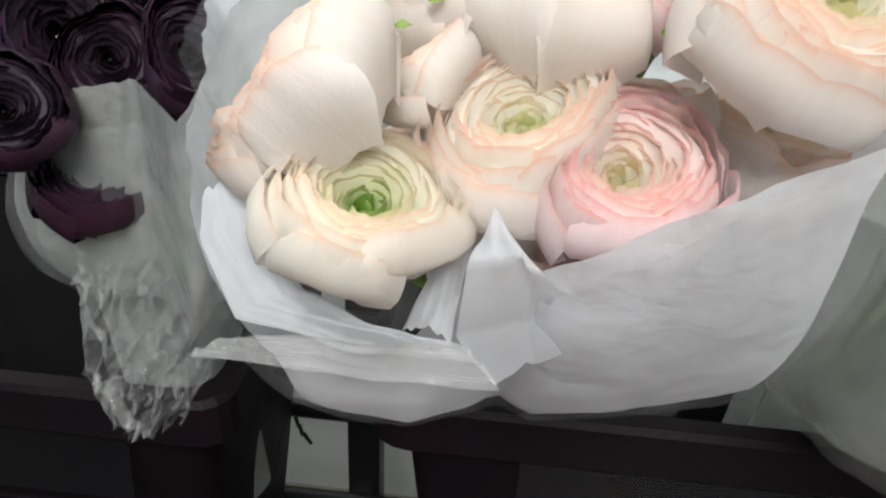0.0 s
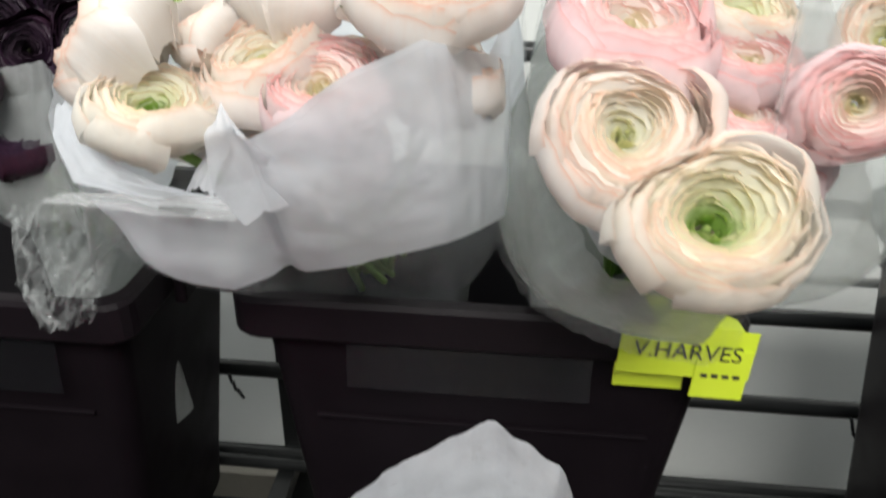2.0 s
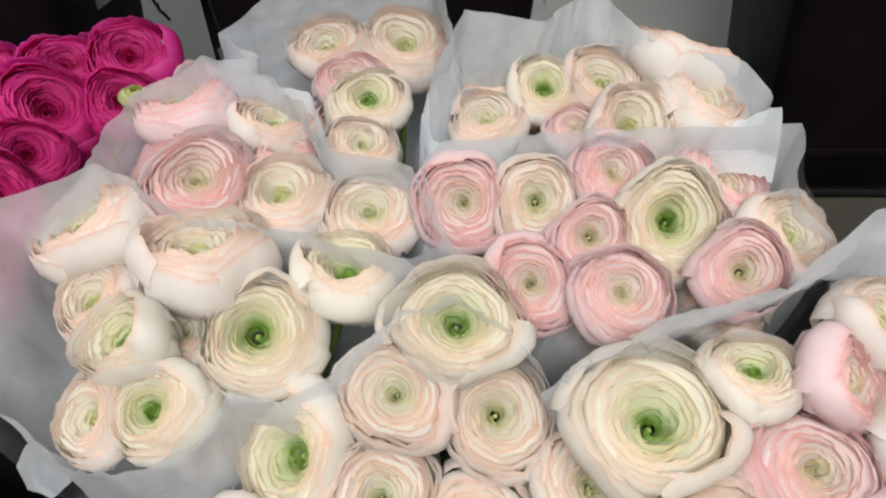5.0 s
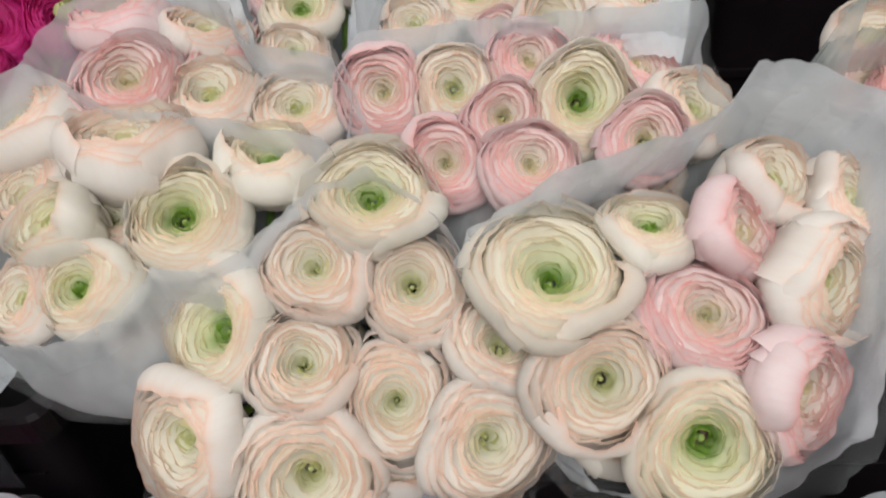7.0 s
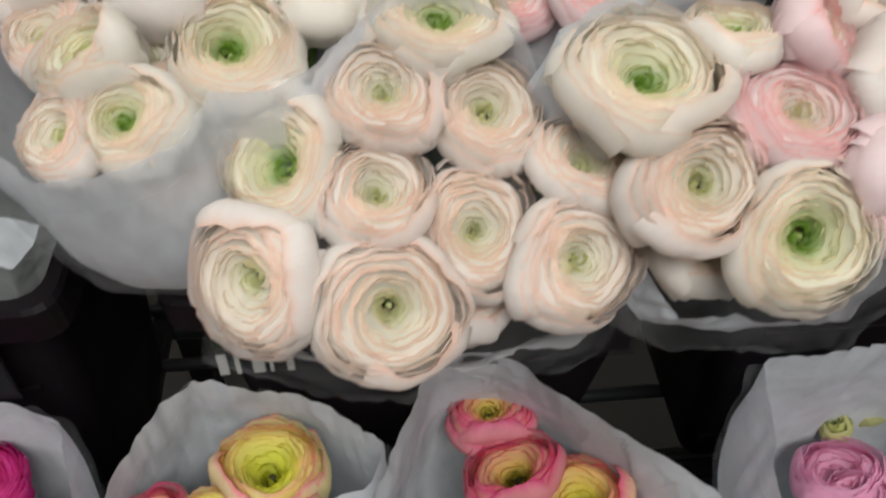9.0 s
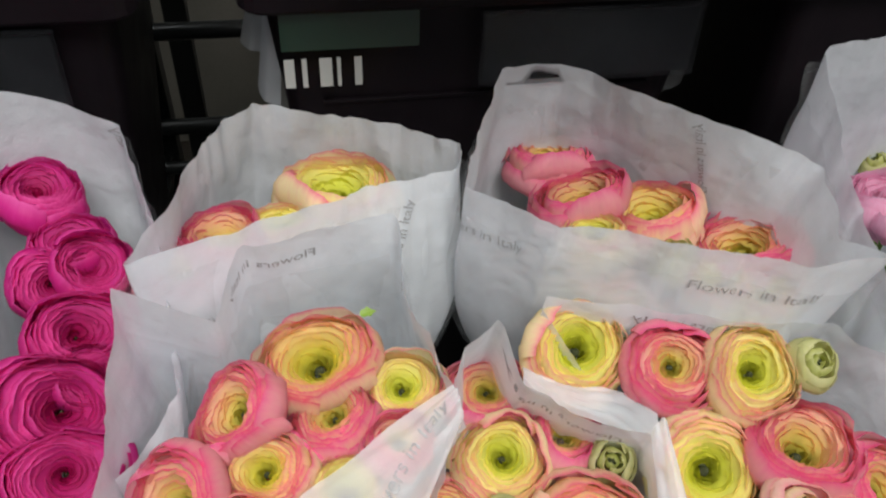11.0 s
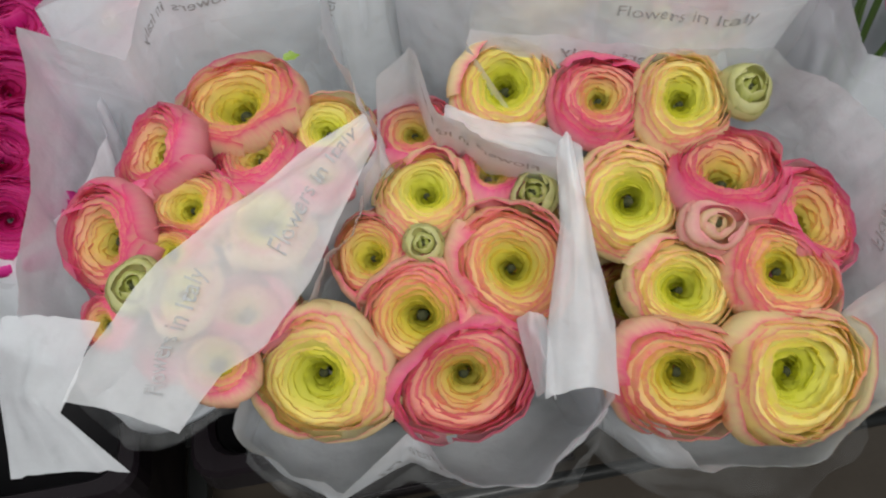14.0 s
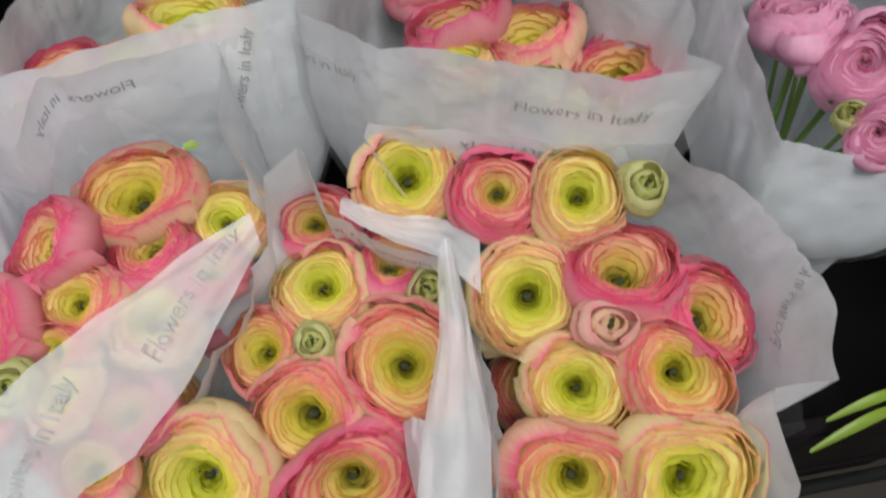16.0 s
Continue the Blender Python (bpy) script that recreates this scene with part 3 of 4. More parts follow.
def flower(bouquet, base, place, radius, axis, style, rnd, label, others=()):
    z = Vector(axis).normalized()
    spin = rnd.uniform(0, 360)
    turn = z.to_track_quat("Z", "Y").to_matrix().to_4x4() @ pose(0, 0, 0, 0, 0, spin)
    small = style in ("bud", "pink_bud")
    outline = outline_of(turn, Vector(place), radius, others) if others else np.ones(48)
    outline = outline * (1 + rnd.uniform(0.02, 0.08) * np.cos(np.arange(48) * np.pi / 12 + rnd.uniform(0, 6.28)))
    place = Vector(place) - z * radius * (0.15 if not small else 0.2)
    local = Matrix.Translation(place - base) @ turn @ Matrix.Diagonal((radius, radius, radius * rnd.uniform(0.95, 1.15), 1))
    if small:
        ob = new("ranunculus_bud", pressed(rnd.choice(BUDS), PETALS["bud" if style == "bud" else "picotee_pale"], outline))
        put_under(ob, bouquet, local)
        put_under(new("eye", EYE_MESH["black"]), ob, pose(0, 0, 0.25) @ Matrix.Diagonal((0.17, 0.17, 0.22, 1)))
    else:
        shape = rnd.choice(STYLES[style])
        ob = new("ranunculus_flower", pressed(rnd.choice(TEMPLATES[shape]), PETALS[style], outline))
        put_under(ob, bouquet, local)
        heart = SHAPES[shape][0]
        eye = "black" if style.startswith("picotee") else "green" if style == "cream_green" else "pale" if style in ("cream", "blush") else "dim"
        wide = heart * (0.8 if eye == "black" else 0.5)
        put_under(new("eye", EYE_MESH[eye]), ob, pose(0, 0, SHAPES[shape][2] - (0.14 if eye == "black" else 0.22)) @ Matrix.Diagonal((wide, wide, heart * 1.2, 1)))
        first = rnd.uniform(0, 360)
        tall = rnd.choice(((), (0,), (0, 1), (2,)))
        for k in range(5):
            way = pose(0, 0, rnd.uniform(-0.05, 0.05), rnd.uniform(-4, 4), rnd.uniform(-4, 4), first + 72 * k + rnd.uniform(-16, 16))
            kind = TALL_GUARDS if k in tall else GUARDS
            put_under(new("guard_petal", pressed(rnd.choice(kind), PETALS[style], outline * rnd.uniform(1.0, 1.03), way)), ob, Matrix())
    if label:
        ob["label"] = label
    edge = 1.24 if base.z > 0.9 else 0.855 if base.z > 0.6 else 0.47
    foot = Vector((base.x + rnd.uniform(-0.03, 0.03), base.y + rnd.uniform(-0.02, 0.03), edge - 0.03))
    top = place - z * radius * 0.55
    way = foot - top
    thick = 0.0032 if not small else 0.0022
    stem = new("stem", STALK)
    m = Matrix.Translation(top - base) @ way.to_track_quat("Z", "Y").to_matrix().to_4x4() @ Matrix.Diagonal((thick, thick, way.length, 1))
    put_under(stem, ob, local.inverted() @ m)


# ---- sleeves ----
# each step's rim height, front, the buckets' middles and half the opening
STEPS = ((1.24, 0.345, (-0.295, 0.19, 0.778), 0.17), (0.855, -0.07, (-0.20, 0.28, 0.74), 0.18), (0.47, -0.46, (-0.23, 0.22, 0.70), 0.18))


def sleeve_point(base, centre, rim, u, v, seed, grow=0.0, crumple=1.0):
    """A point of a paper sleeve: u goes round (0 to 1), v from the foot up to the rim."""
    a = 360 * u % 360
    n = len(rim)
    for k in range(n):
        a0, r0, z0 = rim[k]
        a1, r1, z1 = rim[(k + 1) % n]
        span = (a1 - a0) % 360 or 360
        off = (a - a0) % 360
        if off <= span:
            f = off / span
            p0 = Vector((r0 * math.cos(radians(a0)), r0 * math.sin(radians(a0)), z0))
            p1 = Vector((r1 * math.cos(radians(a1)), r1 * math.sin(radians(a1)), z1))
            break
    # straight edges between the corners of the sheet, a little rounded
    top = p0.lerp(p1, f)
    r = math.hypot(top.x, top.y)
    blend = r0 + (r1 - r0) * (3 * f * f - 2 * f ** 3)
    k = (0.92 * r + 0.08 * blend) / max(r, 1e-4)
    top = Vector((centre[0] + top.x * k, centre[1] + top.y * k, top.z))
    th = radians(a)
    out = Vector((math.cos(th), math.sin(th), 0))
    foot = Vector(base) + out * min(0.075, 0.6 * r)
    edge, front, middles, half = STEPS[0] if base[2] > 0.9 else STEPS[1] if base[2] > 0.6 else STEPS[2]
    # the sleeve passes inside the bucket's rim before it opens
    rest = foot.lerp(top, (edge + 0.006 - foot.z) / (top.z - foot.z))
    middle = min(middles, key=lambda m: abs(m - base[0]))
    rest.y = max(rest.y, front + 0.017)
    rest.x = min(max(rest.x, middle - half), middle + half)
    w = max(0.0, (v - 0.3) / 0.7)
    p = foot.lerp(rest, v / 0.3) if v < 0.3 else rest.lerp(top, w)
    hang = out * (0.026 * math.sin(math.pi * w ** 0.85) + grow * w)
    p += hang
    p.z -= 0.012 * math.sin(math.pi * w) * max(0.0, -out.y)
    q = Vector((math.cos(th) * 1.6, math.sin(th) * 1.6, v * 1.5)) + Vector((seed * 3.7, seed * 1.3, 0))
    fold = noise.noise(q * 1.7) * 0.007 + (abs(noise.noise(q * 3.6 + Vector((5, 0, 0)))) - 0.25) * 0.010 + abs(noise.noise(Vector((q.x * 7, q.y * 7, v * 2)))) * 0.004
    # sharp pleats, uneven round the sheet
    turn = u * 7 + 0.9 * noise.noise(Vector((math.cos(th) * 1.3, math.sin(th) * 1.3, seed * 2.3))) + 0.25 * v
    fold += (abs(turn % 1 - 0.5) - 0.25) * 0.009 * (0.5 + abs(noise.noise(Vector((math.cos(th) * 2, math.sin(th) * 2, seed)))))
    p += out * fold * crumple * 0.7 * w
    p += out * (0.007 * max(0.0, w - 0.88) / 0.12 * (0.3 + noise.noise(q * 1.4)))
    p.z += 0.0016 * crumple * noise.noise(q * 4) * w
    return p


def sleeve(name, bouquet, base, centre, rim, mat, seed, grow=0.0, crumple=1.0, label="", lower=0.0, start=0.0):
    around, up = 150, 22
    bm = bmesh.new()
    rim = [(a, r, z - lower) for a, r, z in rim]
    rows = []
    for i in range(up + 1):
        v = start + (1 - start) * (i / up) ** 0.8
        rows.append([bm.verts.new(sleeve_point(base, centre, rim, j / around, v, seed, grow, crumple) - base) for j in range(around)])
    for a, b in zip(rows, rows[1:]):
        for j in range(around):
            bm.faces.new((a[j], a[(j + 1) % around], b[(j + 1) % around], b[j]))
    return part(name, bm, mat, bouquet, label, smooth=True)


def printed(sheet, base, centre, rim, seed, text, size, u, v, tilt=0.0, inside=False):
    """Lettering laid on the sleeve's surface, 1 mm clear of it."""
    me = lettering(text, size, INK)
    p0 = sleeve_point(base, centre, rim, u, v, seed)
    pu, pv = sleeve_point(base, centre, rim, u + 0.01, v, seed), sleeve_point(base, centre, rim, u, v - 0.03, seed)
    su, sv = (pu - p0).length / 0.01, (p0 - pv).length / 0.03
    c, s = math.cos(radians(tilt)), math.sin(radians(tilt))
    for vert in me.vertices:
        x, y = vert.co.x * c - vert.co.y * s, vert.co.x * s + vert.co.y * c
        uu, vv = u + x / su, min(0.995, v + y / sv)
        p = sleeve_point(base, centre, rim, uu, vv, seed)
        out = Vector((math.cos(2 * math.pi * uu), math.sin(2 * math.pi * uu), 0.25)).normalized()
        vert.co = p - base + out * (-0.0016 if inside else 0.0016)
    ob = new("printed_text", me)
    ob.parent = sheet


def build_bouquet(blooms, label, base, centre, rim, flowers, styles, seed, paper=None, film=True, prints=(), film_low=0.02, full=1.13, start=0.0):
    """flowers: place, radius and facing of each bloom, and its style's number."""
    rnd = random.Random(seed)
    base = Vector(base)
    ob = tagged(new("ranunculus_bouquet"), label, "bouquet", "wrapped bouquets")
    ob.location = base
    for x, y, z, radius, ax, ay, az, kind in flowers:
        if kind == 7:
            put_under(new("leaf", LEAF), ob, Matrix.Translation(Vector((x, y, z)) - base) @ Vector((ax, ay, az)).to_track_quat("Z", "Y").to_matrix().to_4x4() @ pose(0, 0, 0, 0, 0, rnd.uniform(0, 360)) @ Matrix.Diagonal((radius * 2, radius * 2, radius * 2, 1)))
            continue
        style = {9: "bud", 8: "pink_bud"}.get(kind) or styles[kind % len(styles)]
        mine = radius * (full if kind < 8 else 1)
        flower(ob, base, (x, y, z), mine, (ax, ay, az), style, rnd, "", [b for b in blooms if (b[0] - Vector((x, y, z))).length > 1e-4])
    # blooms deeper in the bunch, seen only through the gaps
    big = [f for f in flowers if f[7] < 7]
    for k, (x, y, z, radius, ax, ay, az, kind) in enumerate(big):
        if k % 2 == 0 and len(big) > 4:
            other = big[(k + 3) % len(big)]
            px, py, pz = ((x + other[0]) / 2 * 0.8 + centre[0] * 0.2, (y + other[1]) / 2 * 0.8 + centre[1] * 0.2, min(z, other[2]) - 0.048)
            flower(ob, base, (px, py, pz), 0.034, (ax * 0.5, ay * 0.5, az + 0.5), styles[kind % len(styles)], rnd, "")
    if paper:
        sheet = sleeve("paper_sleeve", ob, base, centre, rim, paper, seed, label="translucent white tissue sleeve", start=start)
        for text, size, u, v, tilt, inside in prints:
            printed(sheet, base, centre, rim, seed, text, size, u, v, tilt, inside)
    if film:
        sleeve("film_sleeve", ob, base, centre, rim, FILM, seed + 50, grow=0.007, crumple=1.3, label="crinkled clear film sleeve", lower=film_low)
    return ob


WRAPPED = []


def bouquet(*given, **extra):
    """Notes a bouquet; all are built together, since their blooms press on one another."""
    WRAPPED.append((given, extra))


CREAM = ("cream", "cream_green", "blush")
PICOTEE = ("picotee", "picotee_yellow", "picotee_pink")
bouquet("pink and yellow ranunculus bouquet deep in a grey-white sleeve", (0.1, -0.16, 0.36), (0.119, -0.144),
    [(7, 0.116, 0.733), (59, 0.08, 0.724), (119, 0.094, 0.738), (172, 0.093, 0.733), (219, 0.162, 0.746), (283, 0.049, 0.744), (343, 0.102, 0.741)], [
    (0.135, -0.125, 0.690, 0.044, -0.07, 0.18, 0.95, 1),
    (0.045, -0.173, 0.690, 0.036, -0.04, 0.18, 0.95, 2),
    (0.088, -0.162, 0.690, 0.026, -0.14, 0.18, 0.95, 1),
    (0.018, -0.201, 0.690, 0.027, -0.05, 0.18, 0.95, 2)],
    PICOTEE, 1, PAPER, prints=(('Flowers in Italy', 0.0125, 0.7, 0.88, 30, False), ('Flowers in Italy', 0.0125, 0.86, 0.88, 70, False)))
bouquet("pink and yellow ranunculus bouquet in a tall printed sleeve", (0.38, -0.16, 0.36), (0.346, -0.224),
    [(0, 0.142, 0.755), (95, 0.147, 0.766), (114, 0.164, 0.767), (136, 0.126, 0.762), (173, 0.126, 0.752), (209, 0.09, 0.759), (229, 0.07, 0.767), (295, 0.131, 0.78), (314, 0.158, 0.779), (328, 0.134, 0.752)], [
    (0.333, -0.072, 0.670, 0.033, -0.05, 0.18, 0.95, 2),
    (0.347, -0.137, 0.670, 0.037, -0.27, 0.18, 0.95, 2),
    (0.399, -0.168, 0.670, 0.038, -0.16, 0.18, 0.95, 0),
    (0.458, -0.220, 0.670, 0.043, -0.33, 0.18, 0.95, 2),
    (0.423, -0.250, 0.670, 0.027, -0.26, 0.18, 0.95, 1),
    (0.341, -0.185, 0.670, 0.027, -0.19, 0.18, 0.95, 1),
    (0.453, -0.269, 0.670, 0.022, -0.24, 0.18, 0.95, 1),
    (0.398, -0.218, 0.670, 0.023, -0.07, 0.18, 0.95, 9)],
    PICOTEE, 2, PAPER, prints=(('Flowers in Italy', 0.0125, 0.78, 0.93, 0, False), ('Flowers in Italy', 0.0125, 0.5, 0.9, 10, False), ('Flowers in Italy', 0.0125, 0.1, 0.9, 70, True)))
bouquet("pink-edged yellow ranunculus bouquet half covered by printed tissue", (0.1, -0.3, 0.32), (0.075, -0.348),
    [(37, 0.111, 0.73), (54, 0.152, 0.745), (97, 0.09, 0.76), (120, 0.054, 0.74), (142, 0.1, 0.76), (165, 0.095, 0.71), (214, 0.133, 0.67), (229, 0.128, 0.6), (235, 0.07, 0.61), (314, 0.05, 0.62), (356, 0.112, 0.698)], [
    (0.114, -0.387, 0.677, 0.025, 0.10, -0.08, 0.99, 1),
    (0.095, -0.438, 0.662, 0.023, -0.01, -0.06, 1.00, 2),
    (0.062, -0.423, 0.671, 0.021, -0.11, -0.05, 0.99, 1),
    (0.078, -0.465, 0.658, 0.022, -0.01, -0.06, 1.00, 0),
    (0.149, -0.363, 0.685, 0.021, 0.12, 0.07, 0.99, 2),
    (0.104, -0.304, 0.695, 0.038, -0.14, -0.20, 0.97, 0),
    (0.054, -0.332, 0.694, 0.029, -0.53, -0.11, 0.84, 2),
    (0.111, -0.336, 0.683, 0.028, -0.20, -0.00, 0.98, 2),
    (0.157, -0.320, 0.680, 0.025, -0.03, -0.18, 0.98, 1),
    (0.019, -0.381, 0.677, 0.032, -0.47, -0.35, 0.81, 2),
    (0.067, -0.367, 0.679, 0.026, -0.25, -0.23, 0.94, 0),
    (0.054, -0.393, 0.669, 0.022, -0.27, -0.32, 0.91, 0),
    (0.038, -0.422, 0.685, 0.015, -0.08, -0.47, 0.88, 9),
    (0.013, -0.428, 0.659, 0.016, -0.38, -0.38, 0.84, 2),
    (0.135, -0.276, 0.706, 0.006, -0.04, -0.27, 0.96, 7)],
    PICOTEE, 3, PAPER, full=1, film_low=0.04, prints=(('Flowers in Italy', 0.0125, 0.26, 0.95, 4, True), ('Flowers in Italy', 0.0125, 0.12, 0.93, -60, True)))
bouquet("orange-pink ranunculus bouquet with green buds in printed tissue", (0.22, -0.34, 0.32), (0.205, -0.439),
    [(25, 0.09, 0.71), (55, 0.071, 0.72), (78, 0.074, 0.73), (85, 0.107, 0.75), (98, 0.099, 0.74), (106, 0.066, 0.7), (170, 0.067, 0.66), (188, 0.1, 0.64), (199, 0.131, 0.61), (215, 0.122, 0.59), (232, 0.117, 0.597), (250, 0.068, 0.61), (275, 0.103, 0.6), (292, 0.12, 0.6), (306, 0.115, 0.63), (314, 0.121, 0.66)], [
    (0.213, -0.328, 0.675, 0.026, -0.04, -0.27, 0.96, 2),
    (0.213, -0.374, 0.668, 0.029, -0.05, -0.29, 0.96, 1),
    (0.258, -0.363, 0.665, 0.026, 0.23, -0.02, 0.97, 2),
    (0.172, -0.404, 0.650, 0.026, -0.26, -0.33, 0.91, 0),
    (0.195, -0.450, 0.646, 0.035, -0.19, -0.54, 0.82, 0),
    (0.255, -0.435, 0.661, 0.036, -0.08, -0.47, 0.88, 0),
    (0.131, -0.472, 0.635, 0.038, -0.25, -0.56, 0.79, 1),
    (0.215, -0.487, 0.634, 0.040, -0.10, -0.56, 0.83, 2),
    (0.204, -0.415, 0.672, 0.011, -0.08, -0.47, 0.88, 9),
    (0.278, -0.391, 0.674, 0.015, -0.27, -0.43, 0.86, 9)],
    PICOTEE, 4, PAPER, full=1.0, film_low=0.045, prints=(('Flowers in Italy', 0.0125, 0.93, 0.92, 50, False), ('in Italy', 0.0145, 0.7, 0.9, 20, False), ('Flowers in Italy', 0.0125, 0.16, 0.95, 0, True)))
bouquet("yellow and pink ranunculus bouquet with buds in printed tissue", (0.38, -0.33, 0.32), (0.387, -0.431),
    [(6, 0.105, 0.705), (30, 0.098, 0.715), (58, 0.095, 0.725), (102, 0.097, 0.728), (127, 0.141, 0.73), (136, 0.188, 0.73), (145, 0.09, 0.645), (209, 0.092, 0.65), (232, 0.109, 0.62), (252, 0.131, 0.6), (283, 0.142, 0.61), (301, 0.132, 0.65), (311, 0.087, 0.69), (321, 0.117, 0.7), (344, 0.102, 0.72)], [
    (0.276, -0.319, 0.696, 0.033, -0.07, -0.43, 0.90, 1),
    (0.331, -0.346, 0.702, 0.028, -0.01, -0.39, 0.92, 2),
    (0.378, -0.363, 0.707, 0.030, -0.07, -0.43, 0.90, 1),
    (0.337, -0.407, 0.671, 0.034, -0.15, -0.55, 0.82, 1),
    (0.394, -0.410, 0.686, 0.035, -0.01, -0.07, 1.00, 2),
    (0.443, -0.439, 0.664, 0.035, 0.29, -0.41, 0.87, 2),
    (0.357, -0.461, 0.646, 0.033, -0.08, -0.47, 0.88, 1),
    (0.414, -0.468, 0.661, 0.035, -0.03, -0.48, 0.88, 0),
    (0.342, -0.509, 0.630, 0.040, -0.15, -0.59, 0.80, 0),
    (0.402, -0.525, 0.641, 0.042, -0.05, -0.56, 0.82, 1),
    (0.417, -0.367, 0.715, 0.016, 0.02, -0.49, 0.87, 9),
    (0.377, -0.440, 0.682, 0.018, -0.08, -0.47, 0.88, 8)],
    PICOTEE, 5, PAPER, full=1, film_low=0.06, prints=(('Flowers in Italy', 0.0125, 0.965, 0.94, 60, True), ('Flowers in Italy', 0.0125, 0.3, 0.965, 0, True), ('Italy', 0.0145, 0.43, 0.93, 10, False), ('Flowers in Italy', 0.0125, 0.88, 0.93, 60, True)))
bouquet("cream ranunculus bouquet with green hearts hanging over a bucket rim", (0.27, 0.02, 0.7), (0.268, -0.125),
    [(28, 0.083, 1.03), (42, 0.08, 1.07), (78, 0.084, 1.09), (112, 0.066, 1.08), (142, 0.07, 1.05), (157, 0.107, 1.01), (186, 0.134, 0.965), (202, 0.124, 0.95), (217, 0.091, 0.935), (243, 0.08, 0.93), (288, 0.069, 0.93), (321, 0.1, 0.94), (344, 0.126, 0.96), (354, 0.127, 0.98)], [
    (0.285, -0.045, 1.067, 0.040, 0.04, -0.37, 0.93, 1),
    (0.250, -0.077, 1.040, 0.033, -0.01, -0.47, 0.88, 0),
    (0.309, -0.083, 1.029, 0.032, 0.09, -0.47, 0.88, 0),
    (0.188, -0.102, 1.012, 0.037, -0.37, -0.46, 0.81, 1),
    (0.243, -0.123, 1.005, 0.033, 0.14, -0.42, 0.90, 0),
    (0.298, -0.138, 0.985, 0.036, 0.03, -0.60, 0.80, 0),
    (0.362, -0.119, 1.016, 0.029, 0.14, -0.19, 0.97, 0),
    (0.353, -0.164, 0.983, 0.038, 0.23, -0.63, 0.74, 0),
    (0.247, -0.175, 0.965, 0.042, 0.13, -0.71, 0.69, 0),
    (0.169, -0.155, 0.974, 0.040, -0.42, -0.68, 0.60, 0)],
    CREAM, 6, THIN_PAPER, full=1.0, start=0.8)
bouquet("blush ranunculus bouquet with a broad white tissue band", (0.43, 0.02, 0.7), (0.469, -0.118),
    [(36, 0.126, 1.13), (52, 0.093, 1.15), (69, 0.083, 1.15), (80, 0.05, 1.14), (124, 0.05, 1.13), (169, 0.126, 1.084), (197, 0.069, 0.96), (228, 0.073, 0.93), (295, 0.087, 0.955), (329, 0.107, 1), (352, 0.101, 1.08)], [
    (0.389, -0.112, 1.066, 0.042, 0.04, -0.32, 0.95, 1),
    (0.446, -0.083, 1.075, 0.025, 0.04, -0.04, 1.00, 1),
    (0.415, -0.155, 1.029, 0.036, -0.02, -0.64, 0.77, 0),
    (0.466, -0.186, 1.015, 0.039, -0.07, -0.68, 0.73, 1),
    (0.474, -0.127, 1.049, 0.036, 0.04, -0.41, 0.91, 2),
    (0.494, -0.089, 1.074, 0.030, 0.55, -0.41, 0.73, 2),
    (0.539, -0.115, 1.059, 0.035, 0.58, -0.63, 0.51, 0),
    (0.519, -0.164, 1.028, 0.036, 0.64, -0.60, 0.47, 2),
    (0.521, -0.055, 1.082, 0.029, 0.44, -0.26, 0.86, 0),
    (0.561, -0.067, 1.078, 0.027, 0.44, -0.26, 0.86, 0)],
    CREAM, 7, PAPER, full=1.0, start=0.8)
bouquet("white and cream ranunculus bouquet in soft white tissue", (0.15, 0.03, 0.7), (0.127, -0.042),
    [(4, 0.14, 1.073), (12, 0.127, 1.09), (36, 0.079, 1.09), (102, 0.057, 1.09), (129, 0.135, 1.1), (156, 0.155, 1.1), (198, 0.132, 1.05), (229, 0.099, 1.02), (250, 0.083, 1.03), (276, 0.069, 1.035), (302, 0.05, 1.05), (320, 0.074, 1.055), (339, 0.091, 1.065)], [
    (0.030, 0.042, 1.062, 0.039, -0.44, 0.01, 0.90, 0),
    (0.048, -0.011, 1.047, 0.027, -0.19, -0.22, 0.96, 0),
    (0.162, -0.042, 1.053, 0.036, 0.09, -0.41, 0.91, 1),
    (0.214, 0.004, 1.063, 0.031, 0.04, 0.11, 0.99, 1),
    (0.123, 0.002, 1.078, 0.041, 0.04, 0.23, 0.97, 0),
    (0.087, -0.051, 1.058, 0.034, -0.41, -0.20, 0.89, 1),
    (0.111, -0.033, 1.042, 0.029, 0.37, -0.12, 0.92, 0),
    (0.106, -0.087, 1.037, 0.031, -0.19, -0.37, 0.91, 1),
    (0.070, -0.090, 1.032, 0.027, -0.39, -0.34, 0.85, 0)],
    CREAM, 8, THIN_PAPER, full=1.0)
